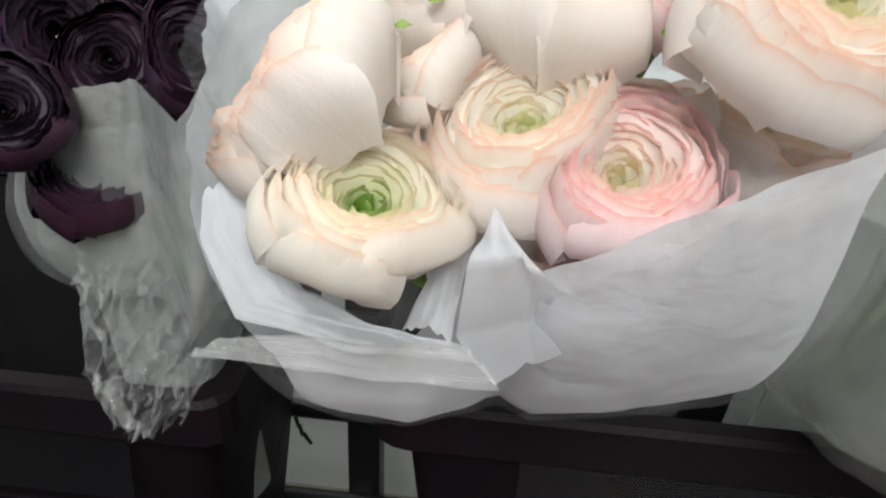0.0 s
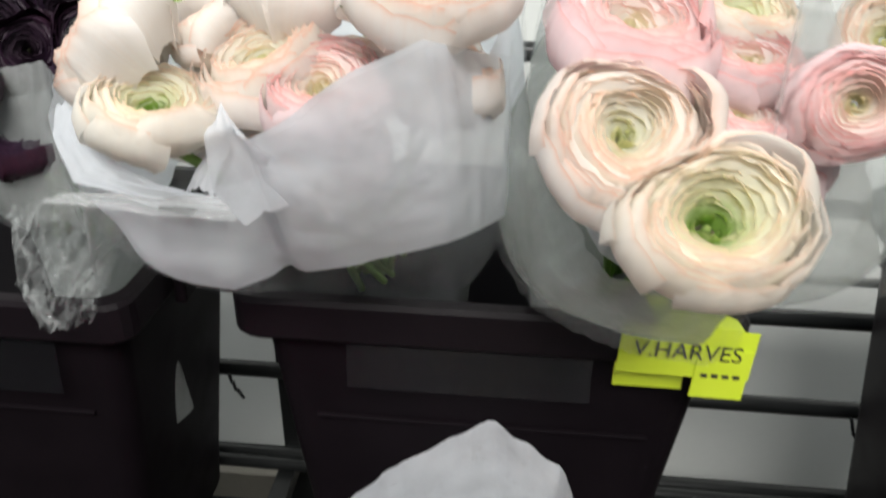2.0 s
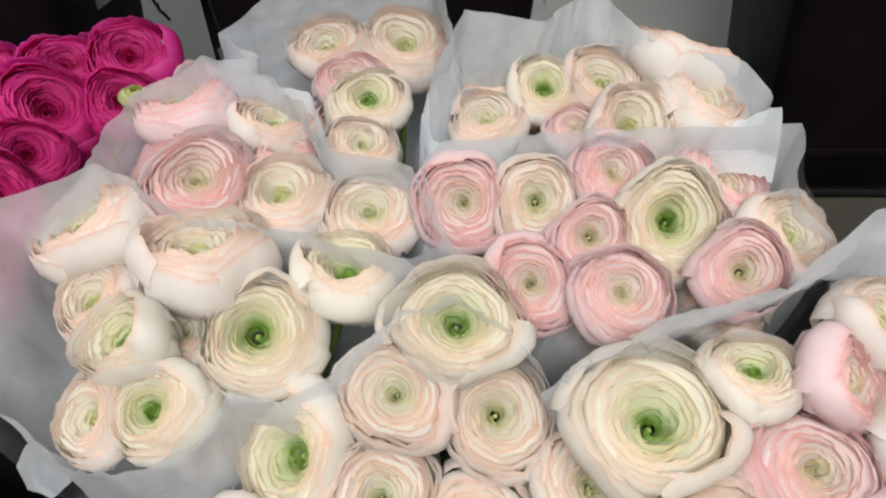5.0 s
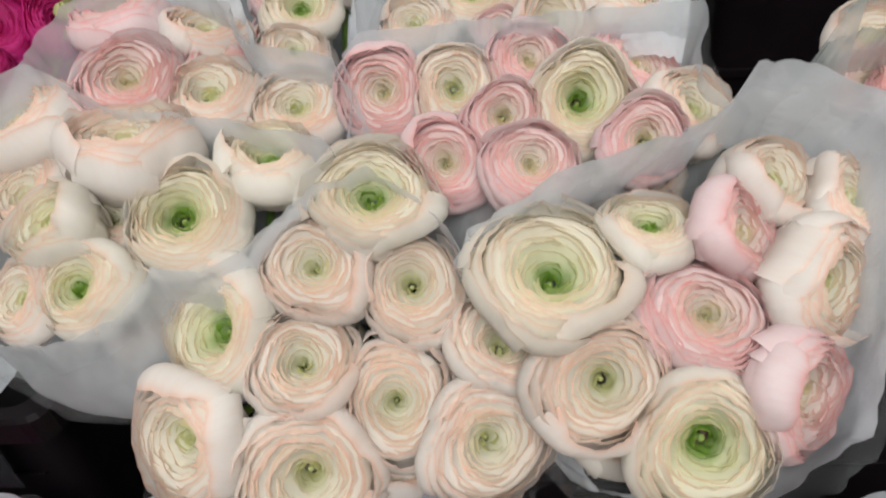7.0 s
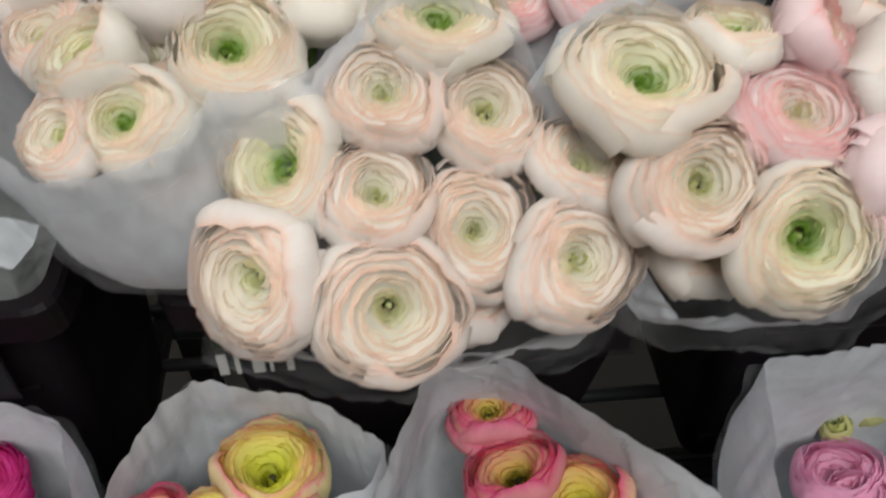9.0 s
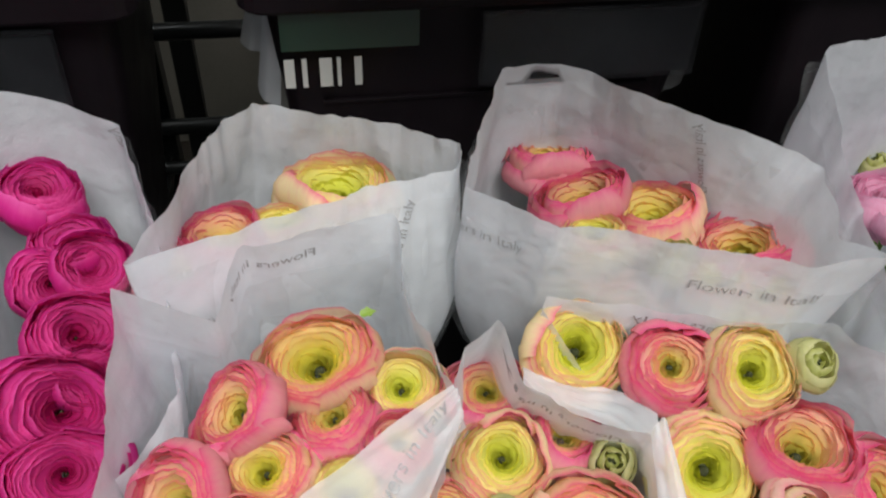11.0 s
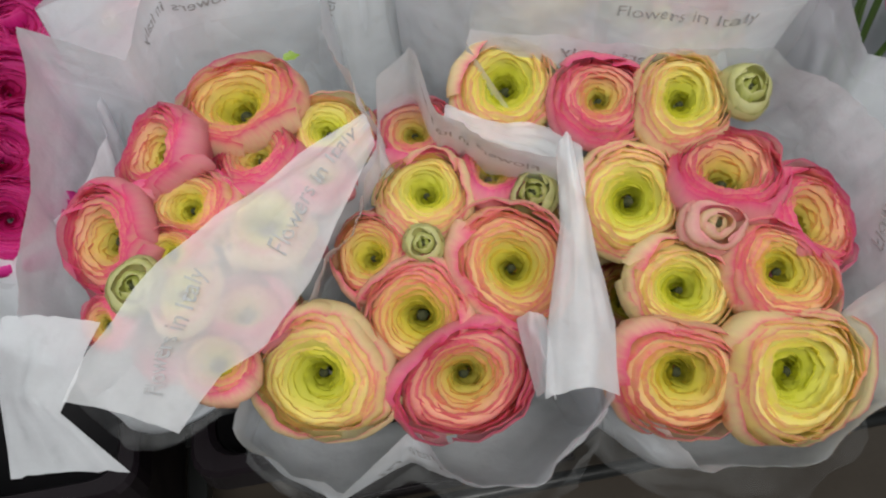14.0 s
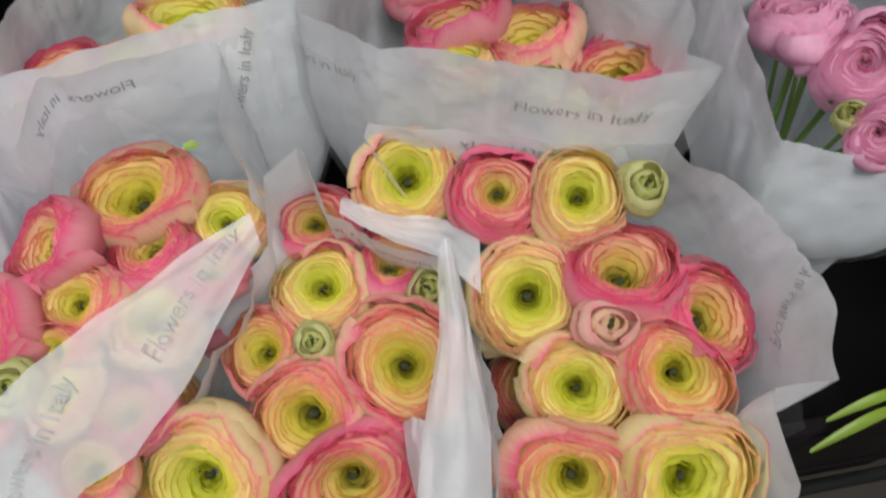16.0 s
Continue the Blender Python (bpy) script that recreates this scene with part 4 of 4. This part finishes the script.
bouquet("blush pink ranunculus bouquet in frosted tissue", (0.13, 0.14, 0.7), (0.128, 0.077),
    [(2, 0.061, 1.1), (74, 0.07, 1.11), (112, 0.091, 1.12), (139, 0.109, 1.1), (182, 0.094, 1.09), (204, 0.141, 1.055), (316, 0.066, 1.05), (338, 0.134, 1.05), (343, 0.139, 1.09), (354, 0.123, 1.1)], [
    (0.103, 0.074, 1.077, 0.038, 0.15, -0.38, 0.91, 2),
    (0.071, 0.156, 1.086, 0.033, -0.23, 0.02, 0.97, 2),
    (0.144, 0.145, 1.073, 0.031, 0.14, -0.05, 0.99, 0),
    (0.153, 0.121, 1.064, 0.024, 0.14, -0.05, 0.99, 2),
    (0.159, 0.075, 1.064, 0.032, 0.03, -0.13, 0.99, 0),
    (0.223, 0.062, 1.058, 0.032, 0.04, -0.34, 0.94, 0),
    (0.070, 0.101, 1.069, 0.027, -0.43, -0.15, 0.89, 2)],
    CREAM, 9, THIN_PAPER, full=1.0)
bouquet("pink ranunculus bouquet with tightly layered petals in thin tissue", (0.36, 0.1, 0.7), (0.391, 0.028),
    [(19, 0.111, 1.13), (61, 0.05, 1.12), (146, 0.084, 1.11), (160, 0.123, 1.11), (166, 0.131, 1.1), (182, 0.117, 1.07), (225, 0.07, 1.05), (287, 0.054, 1.05), (347, 0.112, 1.06), (352, 0.126, 1.08), (360, 0.099, 1.1)], [
    (0.288, 0.050, 1.078, 0.031, -0.05, -0.67, 0.74, 2),
    (0.336, 0.048, 1.081, 0.030, 0.05, -0.63, 0.77, 0),
    (0.388, 0.069, 1.087, 0.028, 0.15, -0.48, 0.86, 2),
    (0.368, 0.013, 1.082, 0.025, 0.05, -0.59, 0.81, 2),
    (0.419, 0.026, 1.084, 0.038, 0.10, -0.58, 0.80, 1),
    (0.463, 0.063, 1.083, 0.033, 0.39, -0.11, 0.92, 2),
    (0.491, 0.016, 1.082, 0.031, 0.38, -0.27, 0.88, 0),
    (0.330, -0.012, 1.065, 0.028, -0.05, -0.59, 0.80, 2),
    (0.383, -0.028, 1.077, 0.029, 0.05, -0.49, 0.87, 2),
    (0.453, -0.020, 1.086, 0.027, 0.05, -0.58, 0.81, 2)],
    CREAM, 10, THIN_PAPER, full=1.0)
bouquet("small cream ranunculus bouquet in a tall pointed tissue sleeve", (0.2, 0.2, 0.7), (0.19, 0.206),
    [(4, 0.083, 1.12), (61, 0.13, 1.117), (85, 0.124, 1.152), (144, 0.16, 1.062), (189, 0.064, 1.1), (199, 0.093, 1.11), (248, 0.05, 1.09), (270, 0.099, 1.07), (299, 0.123, 1.05), (315, 0.092, 1.08)], [
    (0.167, 0.261, 1.071, 0.033, -0.07, -0.28, 0.96, 0),
    (0.235, 0.277, 1.066, 0.038, 0.04, -0.28, 0.96, 0),
    (0.190, 0.223, 1.063, 0.029, 0.04, -0.28, 0.96, 2),
    (0.210, 0.191, 1.065, 0.031, 0.15, -0.38, 0.91, 1),
    (0.209, 0.144, 1.054, 0.026, 0.15, -0.38, 0.91, 0)],
    CREAM, 11, PAPER, full=1.0)
bouquet("cream ranunculus bouquet in an open tissue sleeve", (0.38, 0.2, 0.7), (0.387, 0.174),
    [(8, 0.109, 1.1), (33, 0.05, 1.11), (94, 0.05, 1.14), (134, 0.05, 1.12), (163, 0.101, 1.135), (193, 0.131, 1.1), (202, 0.132, 1.07), (230, 0.072, 1.06), (318, 0.069, 1.06), (343, 0.115, 1.07), (359, 0.132, 1.08)], [
    (0.305, 0.166, 1.062, 0.028, -0.07, -0.28, 0.96, 0),
    (0.309, 0.213, 1.059, 0.024, 0.02, 0.11, 0.99, 0),
    (0.352, 0.194, 1.073, 0.028, 0.04, -0.41, 0.91, 1),
    (0.398, 0.199, 1.075, 0.032, 0.04, -0.28, 0.96, 0),
    (0.412, 0.142, 1.072, 0.037, 0.15, -0.38, 0.91, 0),
    (0.467, 0.220, 1.084, 0.041, 0.33, 0.36, 0.87, 0),
    (0.472, 0.174, 1.074, 0.036, 0.47, 0.06, 0.88, 0),
    (0.373, 0.156, 1.061, 0.021, 0.04, -0.28, 0.96, 2)],
    CREAM, 12, PAPER, full=1.0)
bouquet("bright magenta ranunculus bouquet in clear film", (-0.12, 0.12, 0.7), (-0.066, 0.169),
    [(12, 0.107, 1.05), (41, 0.127, 1.08), (71, 0.113, 1.08), (106, 0.093, 1.07), (150, 0.149, 1.06), (162, 0.158, 1.06), (192, 0.125, 1.04), (243, 0.081, 1.07), (274, 0.095, 1.04), (297, 0.07, 1.03), (333, 0.075, 1.04)], [
    (-0.056, 0.236, 1.069, 0.028, 0.34, -0.26, 0.90, 0),
    (-0.002, 0.247, 1.07, 0.033, 0.19, -0.36, 0.88, 0),
    (-0.05, 0.178, 1.063, 0.039, 0.49, -0.37, 0.85, 0),
    (0.007, 0.188, 1.064, 0.026, 0.35, -0.49, 0.81, 0),
    (-0.104, 0.138, 1.059, 0.028, 0.25, -0.43, 0.77, 0),
    (-0.048, 0.126, 1.058, 0.029, 0.45, -0.44, 0.81, 0),
    (-0.06, 0.084, 1.053, 0.04, 0.49, -0.44, 0.79, 0),
    (-0.118, 0.217, 1.067, 0.029, 0.18, -0.36, 0.80, 0),
    (-0.149, 0.208, 1.066, 0.028, 0.44, -0.22, 0.88, 0),
    (-0.059, 0.082, 1.053, 0.037, 0.47, -0.34, 0.85, 0),
    (-0.046, 0.002, 1.045, 0.028, 0.29, -0.37, 0.81, 0),
    (0.028, 0.172, 1.082, 0.011, 0.23, -0.08, 1.00, 9)],
    ("magenta",), 13, CLOUDY, full=1.15)
bouquet("cream and blush ranunculus bouquet in white tissue and clear film", (0.08, 0.46, 1), (0.047, 0.363),
    [(46, 0.19, 1.5), (92, 0.19, 1.5), (114, 0.18, 1.49), (143, 0.088, 1.46), (164, 0.148, 1.45), (230, 0.151, 1.417), (240, 0.151, 1.374), (257, 0.115, 1.356), (268, 0.104, 1.383), (273, 0.105, 1.409), (278, 0.141, 1.414), (288, 0.155, 1.431), (296, 0.172, 1.454), (307, 0.186, 1.471), (342, 0.146, 1.44), (359, 0.151, 1.473)], [
    (-0.020, 0.258, 1.455, 0.032, -0.76, -0.09, 0.65, 0),
    (0.011, 0.239, 1.426, 0.031, 0.22, -0.28, 0.93, 1),
    (0.062, 0.279, 1.444, 0.037, -0.11, -0.38, 0.92, 0),
    (0.019, 0.320, 1.476, 0.029, -0.30, -0.00, 0.95, 0),
    (0.065, 0.313, 1.483, 0.033, 0.02, 0.14, 0.99, 0),
    (0.020, 0.299, 1.456, 0.023, -0.59, -0.13, 0.80, 0),
    (0.096, 0.263, 1.433, 0.033, 0.00, -0.44, 0.90, 2),
    (0.158, 0.277, 1.492, 0.040, 0.07, -0.60, 0.80, 0),
    (0.160, 0.316, 1.430, 0.034, 0.09, -0.10, 0.99, 0),
    (0.113, 0.328, 1.484, 0.025, -0.01, -0.23, 0.97, 2),
    (0.004, 0.253, 1.462, 0.005, -0.18, -0.69, 0.70, 7),
    (0.013, 0.280, 1.472, 0.003, -0.18, -0.69, 0.70, 7),
    (0.023, 0.290, 1.479, 0.004, 0.13, -0.68, 0.72, 7),
    (0.109, 0.283, 1.469, 0.007, 0.13, -0.68, 0.72, 7),
    (0.121, 0.282, 1.468, 0.006, 0.41, -0.62, 0.67, 7)],
    CREAM, 14, PAPER, full=1.0, start=0.6, film_low=0)
bouquet("pink-edged cream ranunculus bouquet in clear film and thin tissue", (0.3, 0.46, 1), (0.313, 0.287),
    [(12, 0.162, 1.38), (28, 0.179, 1.45), (131, 0.138, 1.48), (147, 0.074, 1.52), (162, 0.106, 1.43), (167, 0.096, 1.39), (174, 0.082, 1.37), (213, 0.078, 1.35), (251, 0.072, 1.34), (275, 0.092, 1.35), (295, 0.05, 1.52), (349, 0.107, 1.34)], [
    (0.258, 0.220, 1.429, 0.041, 0.09, -0.74, 0.67, 0),
    (0.264, 0.273, 1.469, 0.044, 0.11, -0.30, 0.95, 2),
    (0.298, 0.185, 1.402, 0.041, 0.08, -0.66, 0.75, 1),
    (0.323, 0.295, 1.474, 0.029, 0.11, -0.37, 0.92, 1),
    (0.280, 0.339, 1.496, 0.033, 0.06, -0.38, 0.92, 2),
    (0.318, 0.336, 1.494, 0.032, 0.06, -0.38, 0.92, 0),
    (0.322, 0.266, 1.453, 0.026, 0.11, -0.37, 0.92, 2),
    (0.319, 0.248, 1.431, 0.022, 0.11, -0.37, 0.92, 2),
    (0.367, 0.233, 1.443, 0.027, -0.07, -0.77, 0.31, 2),
    (0.396, 0.289, 1.465, 0.027, -0.22, -0.65, 0.47, 0)],
    CREAM, 15, CLOUDY, full=1)
bouquet("near-black ranunculus bouquet in crumpled clear film", (-0.2, 0.5, 1), (-0.154, 0.421),
    [(63, 0.05, 1.5), (138, 0.103, 1.47), (204, 0.053, 1.4), (219, 0.057, 1.4), (239, 0.05, 1.4), (295, 0.05, 1.41), (303, 0.131, 1.415), (314, 0.129, 1.46), (343, 0.144, 1.5)], [
    (-0.196, 0.424, 1.417, 0.044, 0.50, -0.60, 0.53, 0),
    (-0.118, 0.411, 1.414, 0.028, 0.33, -0.66, 0.56, 0),
    (-0.185, 0.344, 1.401, 0.024, 0.44, -0.67, 0.47, 0),
    (-0.171, 0.476, 1.427, 0.039, 0.45, -0.70, 0.45, 0),
    (-0.233, 0.575, 1.447, 0.038, 0.45, -0.60, 0.49, 0),
    (-0.158, 0.4, 1.412, 0.029, 0.30, -0.69, 0.43, 0),
    (-0.15, 0.558, 1.444, 0.037, 0.58, -0.69, 0.43, 0)],
    ("dark",), 16, CLOUDY)
bouquet("magenta ranunculus bouquet with green buds in white tissue", (-0.09, -0.25, 0.34), (-0.053, -0.22),
    [(77, 0.124, 0.75), (91, 0.133, 0.76), (122, 0.127, 0.8), (139, 0.076, 0.7), (254, 0.133, 0.66), (271, 0.144, 0.65), (296, 0.118, 0.67), (309, 0.113, 0.69)], [
    (-0.087, -0.127, 0.716, 0.027, 0.27, -0.04, 0.99, 0),
    (-0.06, -0.175, 0.70, 0.025, 0.12, -0.18, 0.99, 0),
    (-0.05, -0.193, 0.696, 0.029, 0.34, -0.45, 0.77, 0),
    (-0.053, -0.243, 0.681, 0.036, 0.38, -0.35, 0.83, 0),
    (-0.059, -0.293, 0.666, 0.04, 0.39, -0.46, 0.80, 0),
    (-0.046, -0.27, 0.668, 0.026, 0.33, -0.44, 0.83, 0),
    (-0.055, -0.333, 0.654, 0.032, 0.21, -0.49, 0.75, 0),
    (-0.077, -0.244, 0.681, 0.011, 0.14, -0.35, 0.77, 9),
    (-0.072, -0.204, 0.693, 0.023, 0.37, -0.69, 0.62, 0)],
    ("magenta",), 17, PAPER, full=1.15, prints=(('Flowers in Italy', 0.0125, 0.2, 0.9, 70, True),))
bouquet("pale ranunculus bouquet in cloudy film beside the cream ones", (0.68, 0.14, 0.7), (0.638, 0.062),
    [(192, 0.066, 1.105), (198, 0.05, 1.15), (211, 0.05, 1.06), (265, 0.05, 1.05), (305, 0.069, 1.1), (316, 0.05, 1.15)], [
    (0.647, 0.108, 1.07, 0.031, -0.13, -0.12, 0.78, 0),
    (0.673, 0.091, 1.07, 0.032, -0.39, -0.17, 0.78, 0),
    (0.638, 0.045, 1.07, 0.028, -0.14, -0.09, 0.81, 2),
    (0.621, 0.059, 1.07, 0.023, -0.62, -0.23, 0.78, 2),
    (0.712, 0.136, 1.07, 0.03, -0.52, -0.74, 0.44, 0)],
    CREAM, 18, CLOUDY)
bouquet("pale pink ranunculus bouquet with green buds in white tissue", (0.67, -0.2, 0.34), (0.624, -0.197),
    [(45, 0.114, 0.8), (108, 0.075, 0.81), (136, 0.111, 0.795), (142, 0.097, 0.77), (203, 0.076, 0.7), (237, 0.118, 0.66), (263, 0.117, 0.65), (300, 0.145, 0.65)], [
    (0.643, -0.183, 0.66, 0.03, -0.30, 0.08, 0.81, 0),
    (0.663, -0.23, 0.66, 0.034, -0.33, -0.43, 0.66, 0),
    (0.633, -0.306, 0.66, 0.023, -0.59, -0.52, 0.62, 0),
    (0.64, -0.164, 0.66, 0.034, -0.32, 0.24, 1.05, 0),
    (0.659, -0.11, 0.66, 0.014, -0.43, -0.06, 0.98, 9),
    (0.698, -0.089, 0.66, 0.02, -0.42, 0.03, 0.99, 9),
    (0.624, -0.286, 0.66, 0.015, -0.45, -0.14, 0.81, 9)],
    ("pink",), 19, PAPER)

BLOOMS = [(Vector(f[:3]), f[3] * (extra.get("full", 1.13) if f[7] < 8 else 1)) for given, extra in WRAPPED for f in given[4] if f[7] != 7]
for given, extra in WRAPPED:
    build_bouquet(BLOOMS, *given, **extra)


def flap(label, left, right, bend, seed, prints=(), mat=None):
    """A loose strip of tissue between two edges, each a short row of corners."""
    bm = bmesh.new()
    rows, n, across = [], 30, 12

    def at(g, u):
        f = min(max(g, 0), 1) * (len(left) - 1)
        k = min(int(f), len(left) - 2)
        h = f - k
        p = Vector(left[k]).lerp(Vector(left[k + 1]), h).lerp(Vector(right[k]).lerp(Vector(right[k + 1]), h), u)
        p.z += bend * math.sin(math.pi * u) + 0.003 * noise.noise(p * 40 + Vector((seed, 0, 0))) + 0.004 * abs(noise.noise(Vector((u * 4, f * 0.6, seed)))) + 0.003 * noise.noise(Vector((u * 9, f * 1.5, seed)))
        return p

    for i in range(n + 1):
        rows.append([bm.verts.new(at(i / n, j / across)) for j in range(across + 1)])
    for a, b in zip(rows, rows[1:]):
        for j in range(across):
            bm.faces.new((a[j], a[j + 1], b[j + 1], b[j]))
    ob = tagged(part("film_hem" if mat == HEM else "tissue_flap", bm, mat or THIN_PAPER, smooth=True), label, "tissue paper", "loose tissue flaps")
    for text, size, g, u, tilt in prints:
        me = lettering(text, size, INK)
        sg, su = (at(g + 0.05, u) - at(g - 0.05, u)).length / 0.1, (at(g, u + 0.1) - at(g, u - 0.1)).length / 0.2
        c, d = math.cos(radians(tilt)), math.sin(radians(tilt))
        for v in me.vertices:
            x, y = v.co.x * c - v.co.y * d, v.co.x * d + v.co.y * c
            v.co = at(g + x / sg, u - y / su) + Vector((0, -0.0008, 0.0016))
        new("printed_text", me).parent = ob
    return ob


def crumpled_film(label, x, z, y, width, height, seed):
    """A crushed end of clear film hanging over a bucket's rim."""
    bm = bmesh.new()
    n, m = 34, 26
    rows = []
    for i in range(m + 1):
        v = i / m
        row = []
        for j in range(n + 1):
            u = 2 * j / n - 1
            pinch = 1 - 0.55 * (1 - v) ** 1.5
            p = Vector((x + u * width / 2 * pinch, y, z + v * height))
            q = Vector((u * 2.2, v * 2.6, seed))
            ridge = 0.5 - abs(noise.noise(q * 2)) * 1.6
            p.y -= 0.016 * ridge + 0.014 * (1 - abs(noise.noise(q * 4.5)) * 3) * 0.5 + 0.02 * math.cos(u * 1.4) - 0.05 * v * v
            p.x += 0.006 * noise.noise(q * 3.1)
            p.z += 0.010 * noise.noise(q * 2.7 + Vector((4, 0, 0))) - 0.012 * abs(u) * (1 - v) * noise.noise(Vector((u * 6, 0, seed)))
            row.append(bm.verts.new(p))
        rows.append(row)
    for a, b in zip(rows, rows[1:]):
        for j in range(n):
            bm.faces.new((a[j], a[j + 1], b[j + 1], b[j]))
    return tagged(part("crumpled_film", bm, CRUSHED), label, "film", "crushed film ends")


crumpled_film("crushed clear film end of a dark bouquet's wrap over the rim", -0.140, 1.212, 0.352, 0.10, 0.10, 3)
flap("broad printed tissue panel folded across a pink bouquet", [(0.017, -0.501, 0.712), (0.026, -0.474, 0.709), (0.060, -0.427, 0.711), (0.090, -0.404, 0.712), (0.132, -0.380, 0.717), (0.180, -0.357, 0.728)],
    [(0.067, -0.520, 0.695), (0.088, -0.491, 0.695), (0.111, -0.477, 0.691), (0.137, -0.446, 0.698), (0.159, -0.411, 0.706), (0.184, -0.374, 0.721)], 0.006, 1, (('Flowers in Italy', 0.013, 0.26, 0.5, 18), ('Flowers in Italy', 0.013, 0.78, 0.55, 8)), VEIL)
flap("white tissue fold between two pink bouquets", [(0.234, -0.33, 0.7), (0.247, -0.34, 0.695), (0.27, -0.346, 0.69), (0.295, -0.351, 0.688), (0.316, -0.358, 0.685)],
    [(0.23, -0.344, 0.7), (0.248, -0.354, 0.69), (0.27, -0.365, 0.685), (0.291, -0.38, 0.682), (0.308, -0.403, 0.675)], 0.004, 2)
flap("white tissue hanging at a pink bouquet's outer side", [(-0.044, -0.416, 0.665), (-0.051, -0.452, 0.64), (-0.051, -0.494, 0.615)],
    [(0.011, -0.427, 0.66), (-0.015, -0.471, 0.64), (0.015, -0.501, 0.61)], 0.006, 3)
flap("white tissue flap hanging between two bouquets", [(0.28, -0.411, 0.735), (0.274, -0.449, 0.715), (0.257, -0.495, 0.7), (0.247, -0.532, 0.685)],
    [(0.289, -0.412, 0.735), (0.291, -0.452, 0.715), (0.291, -0.502, 0.7), (0.285, -0.537, 0.685)], 0.012, 4)
flap("curled white tissue strip round the front of a bouquet", [(-0.047, 0.244, 1.418), (-0.046, 0.235, 1.405), (-0.030, 0.219, 1.387), (0.007, 0.225, 1.374), (0.050, 0.229, 1.369)],
    [(-0.035, 0.253, 1.418), (-0.024, 0.239, 1.405), (-0.007, 0.229, 1.392), (0.015, 0.226, 1.383), (0.046, 0.229, 1.374)], 0.004, 5)
flap("pointed white tissue fold at the front of a bouquet", [(0.052, 0.231, 1.427), (0.046, 0.219, 1.414), (0.044, 0.224, 1.383), (0.059, 0.229, 1.361)],
    [(0.054, 0.228, 1.427), (0.070, 0.216, 1.418), (0.089, 0.238, 1.387), (0.089, 0.241, 1.369)], 0.004, 6)
flap("soft tissue fold between two blooms", [(0.023, 0.272, 1.396), (0.031, 0.251, 1.387), (0.023, 0.234, 1.374)],
    [(0.048, 0.283, 1.405), (0.044, 0.246, 1.392), (0.042, 0.229, 1.378)], 0.006, 7)
flap("white tissue inside a cloudy film sleeve", [(0.223, 0.289, 1.415), (0.225, 0.262, 1.395), (0.234, 0.244, 1.375)],
    [(0.247, 0.307, 1.405), (0.249, 0.262, 1.39), (0.25, 0.226, 1.37)], 0.004, 8)
flap("crumpled white tissue below a pink-edged bloom", [(0.243, 0.261, 1.365), (0.255, 0.24, 1.35), (0.296, 0.227, 1.335)],
    [(0.269, 0.25, 1.37), (0.285, 0.234, 1.36), (0.299, 0.223, 1.35)], 0.006, 9)
flap("folded tissue end beside a hanging flap", [(0.249, -0.47, 0.66), (0.248, -0.492, 0.66), (0.25, -0.517, 0.655)],
    [(0.263, -0.48, 0.675), (0.26, -0.503, 0.675), (0.256, -0.527, 0.67)], 0.008, 10)
flap("upright tissue end of a cream bouquet's wrap", [(0.498, 0.098, 1.12), (0.495, 0.076, 1.1), (0.49, 0.059, 1.085)],
    [(0.449, 0.083, 1.1), (0.451, 0.075, 1.095), (0.456, 0.069, 1.085)], 0.006, 11)
flap("rounded white tissue end with grey print", [(-0.028, -0.048, 0.93), (-0.038, -0.059, 0.915), (-0.028, -0.072, 0.905)],
    [(0.027, -0.077, 0.95), (0.02, -0.083, 0.935), (0.001, -0.086, 0.92)], 0.004, 12)
flap("clear film hem folded below a cream bouquet", [(-0.041, 0.205, 1.380), (-0.004, 0.207, 1.377), (0.060, 0.214, 1.371)],
    [(-0.022, 0.221, 1.379), (0.008, 0.225, 1.377), (0.048, 0.224, 1.378)], 0.002, 13, mat=HEM)
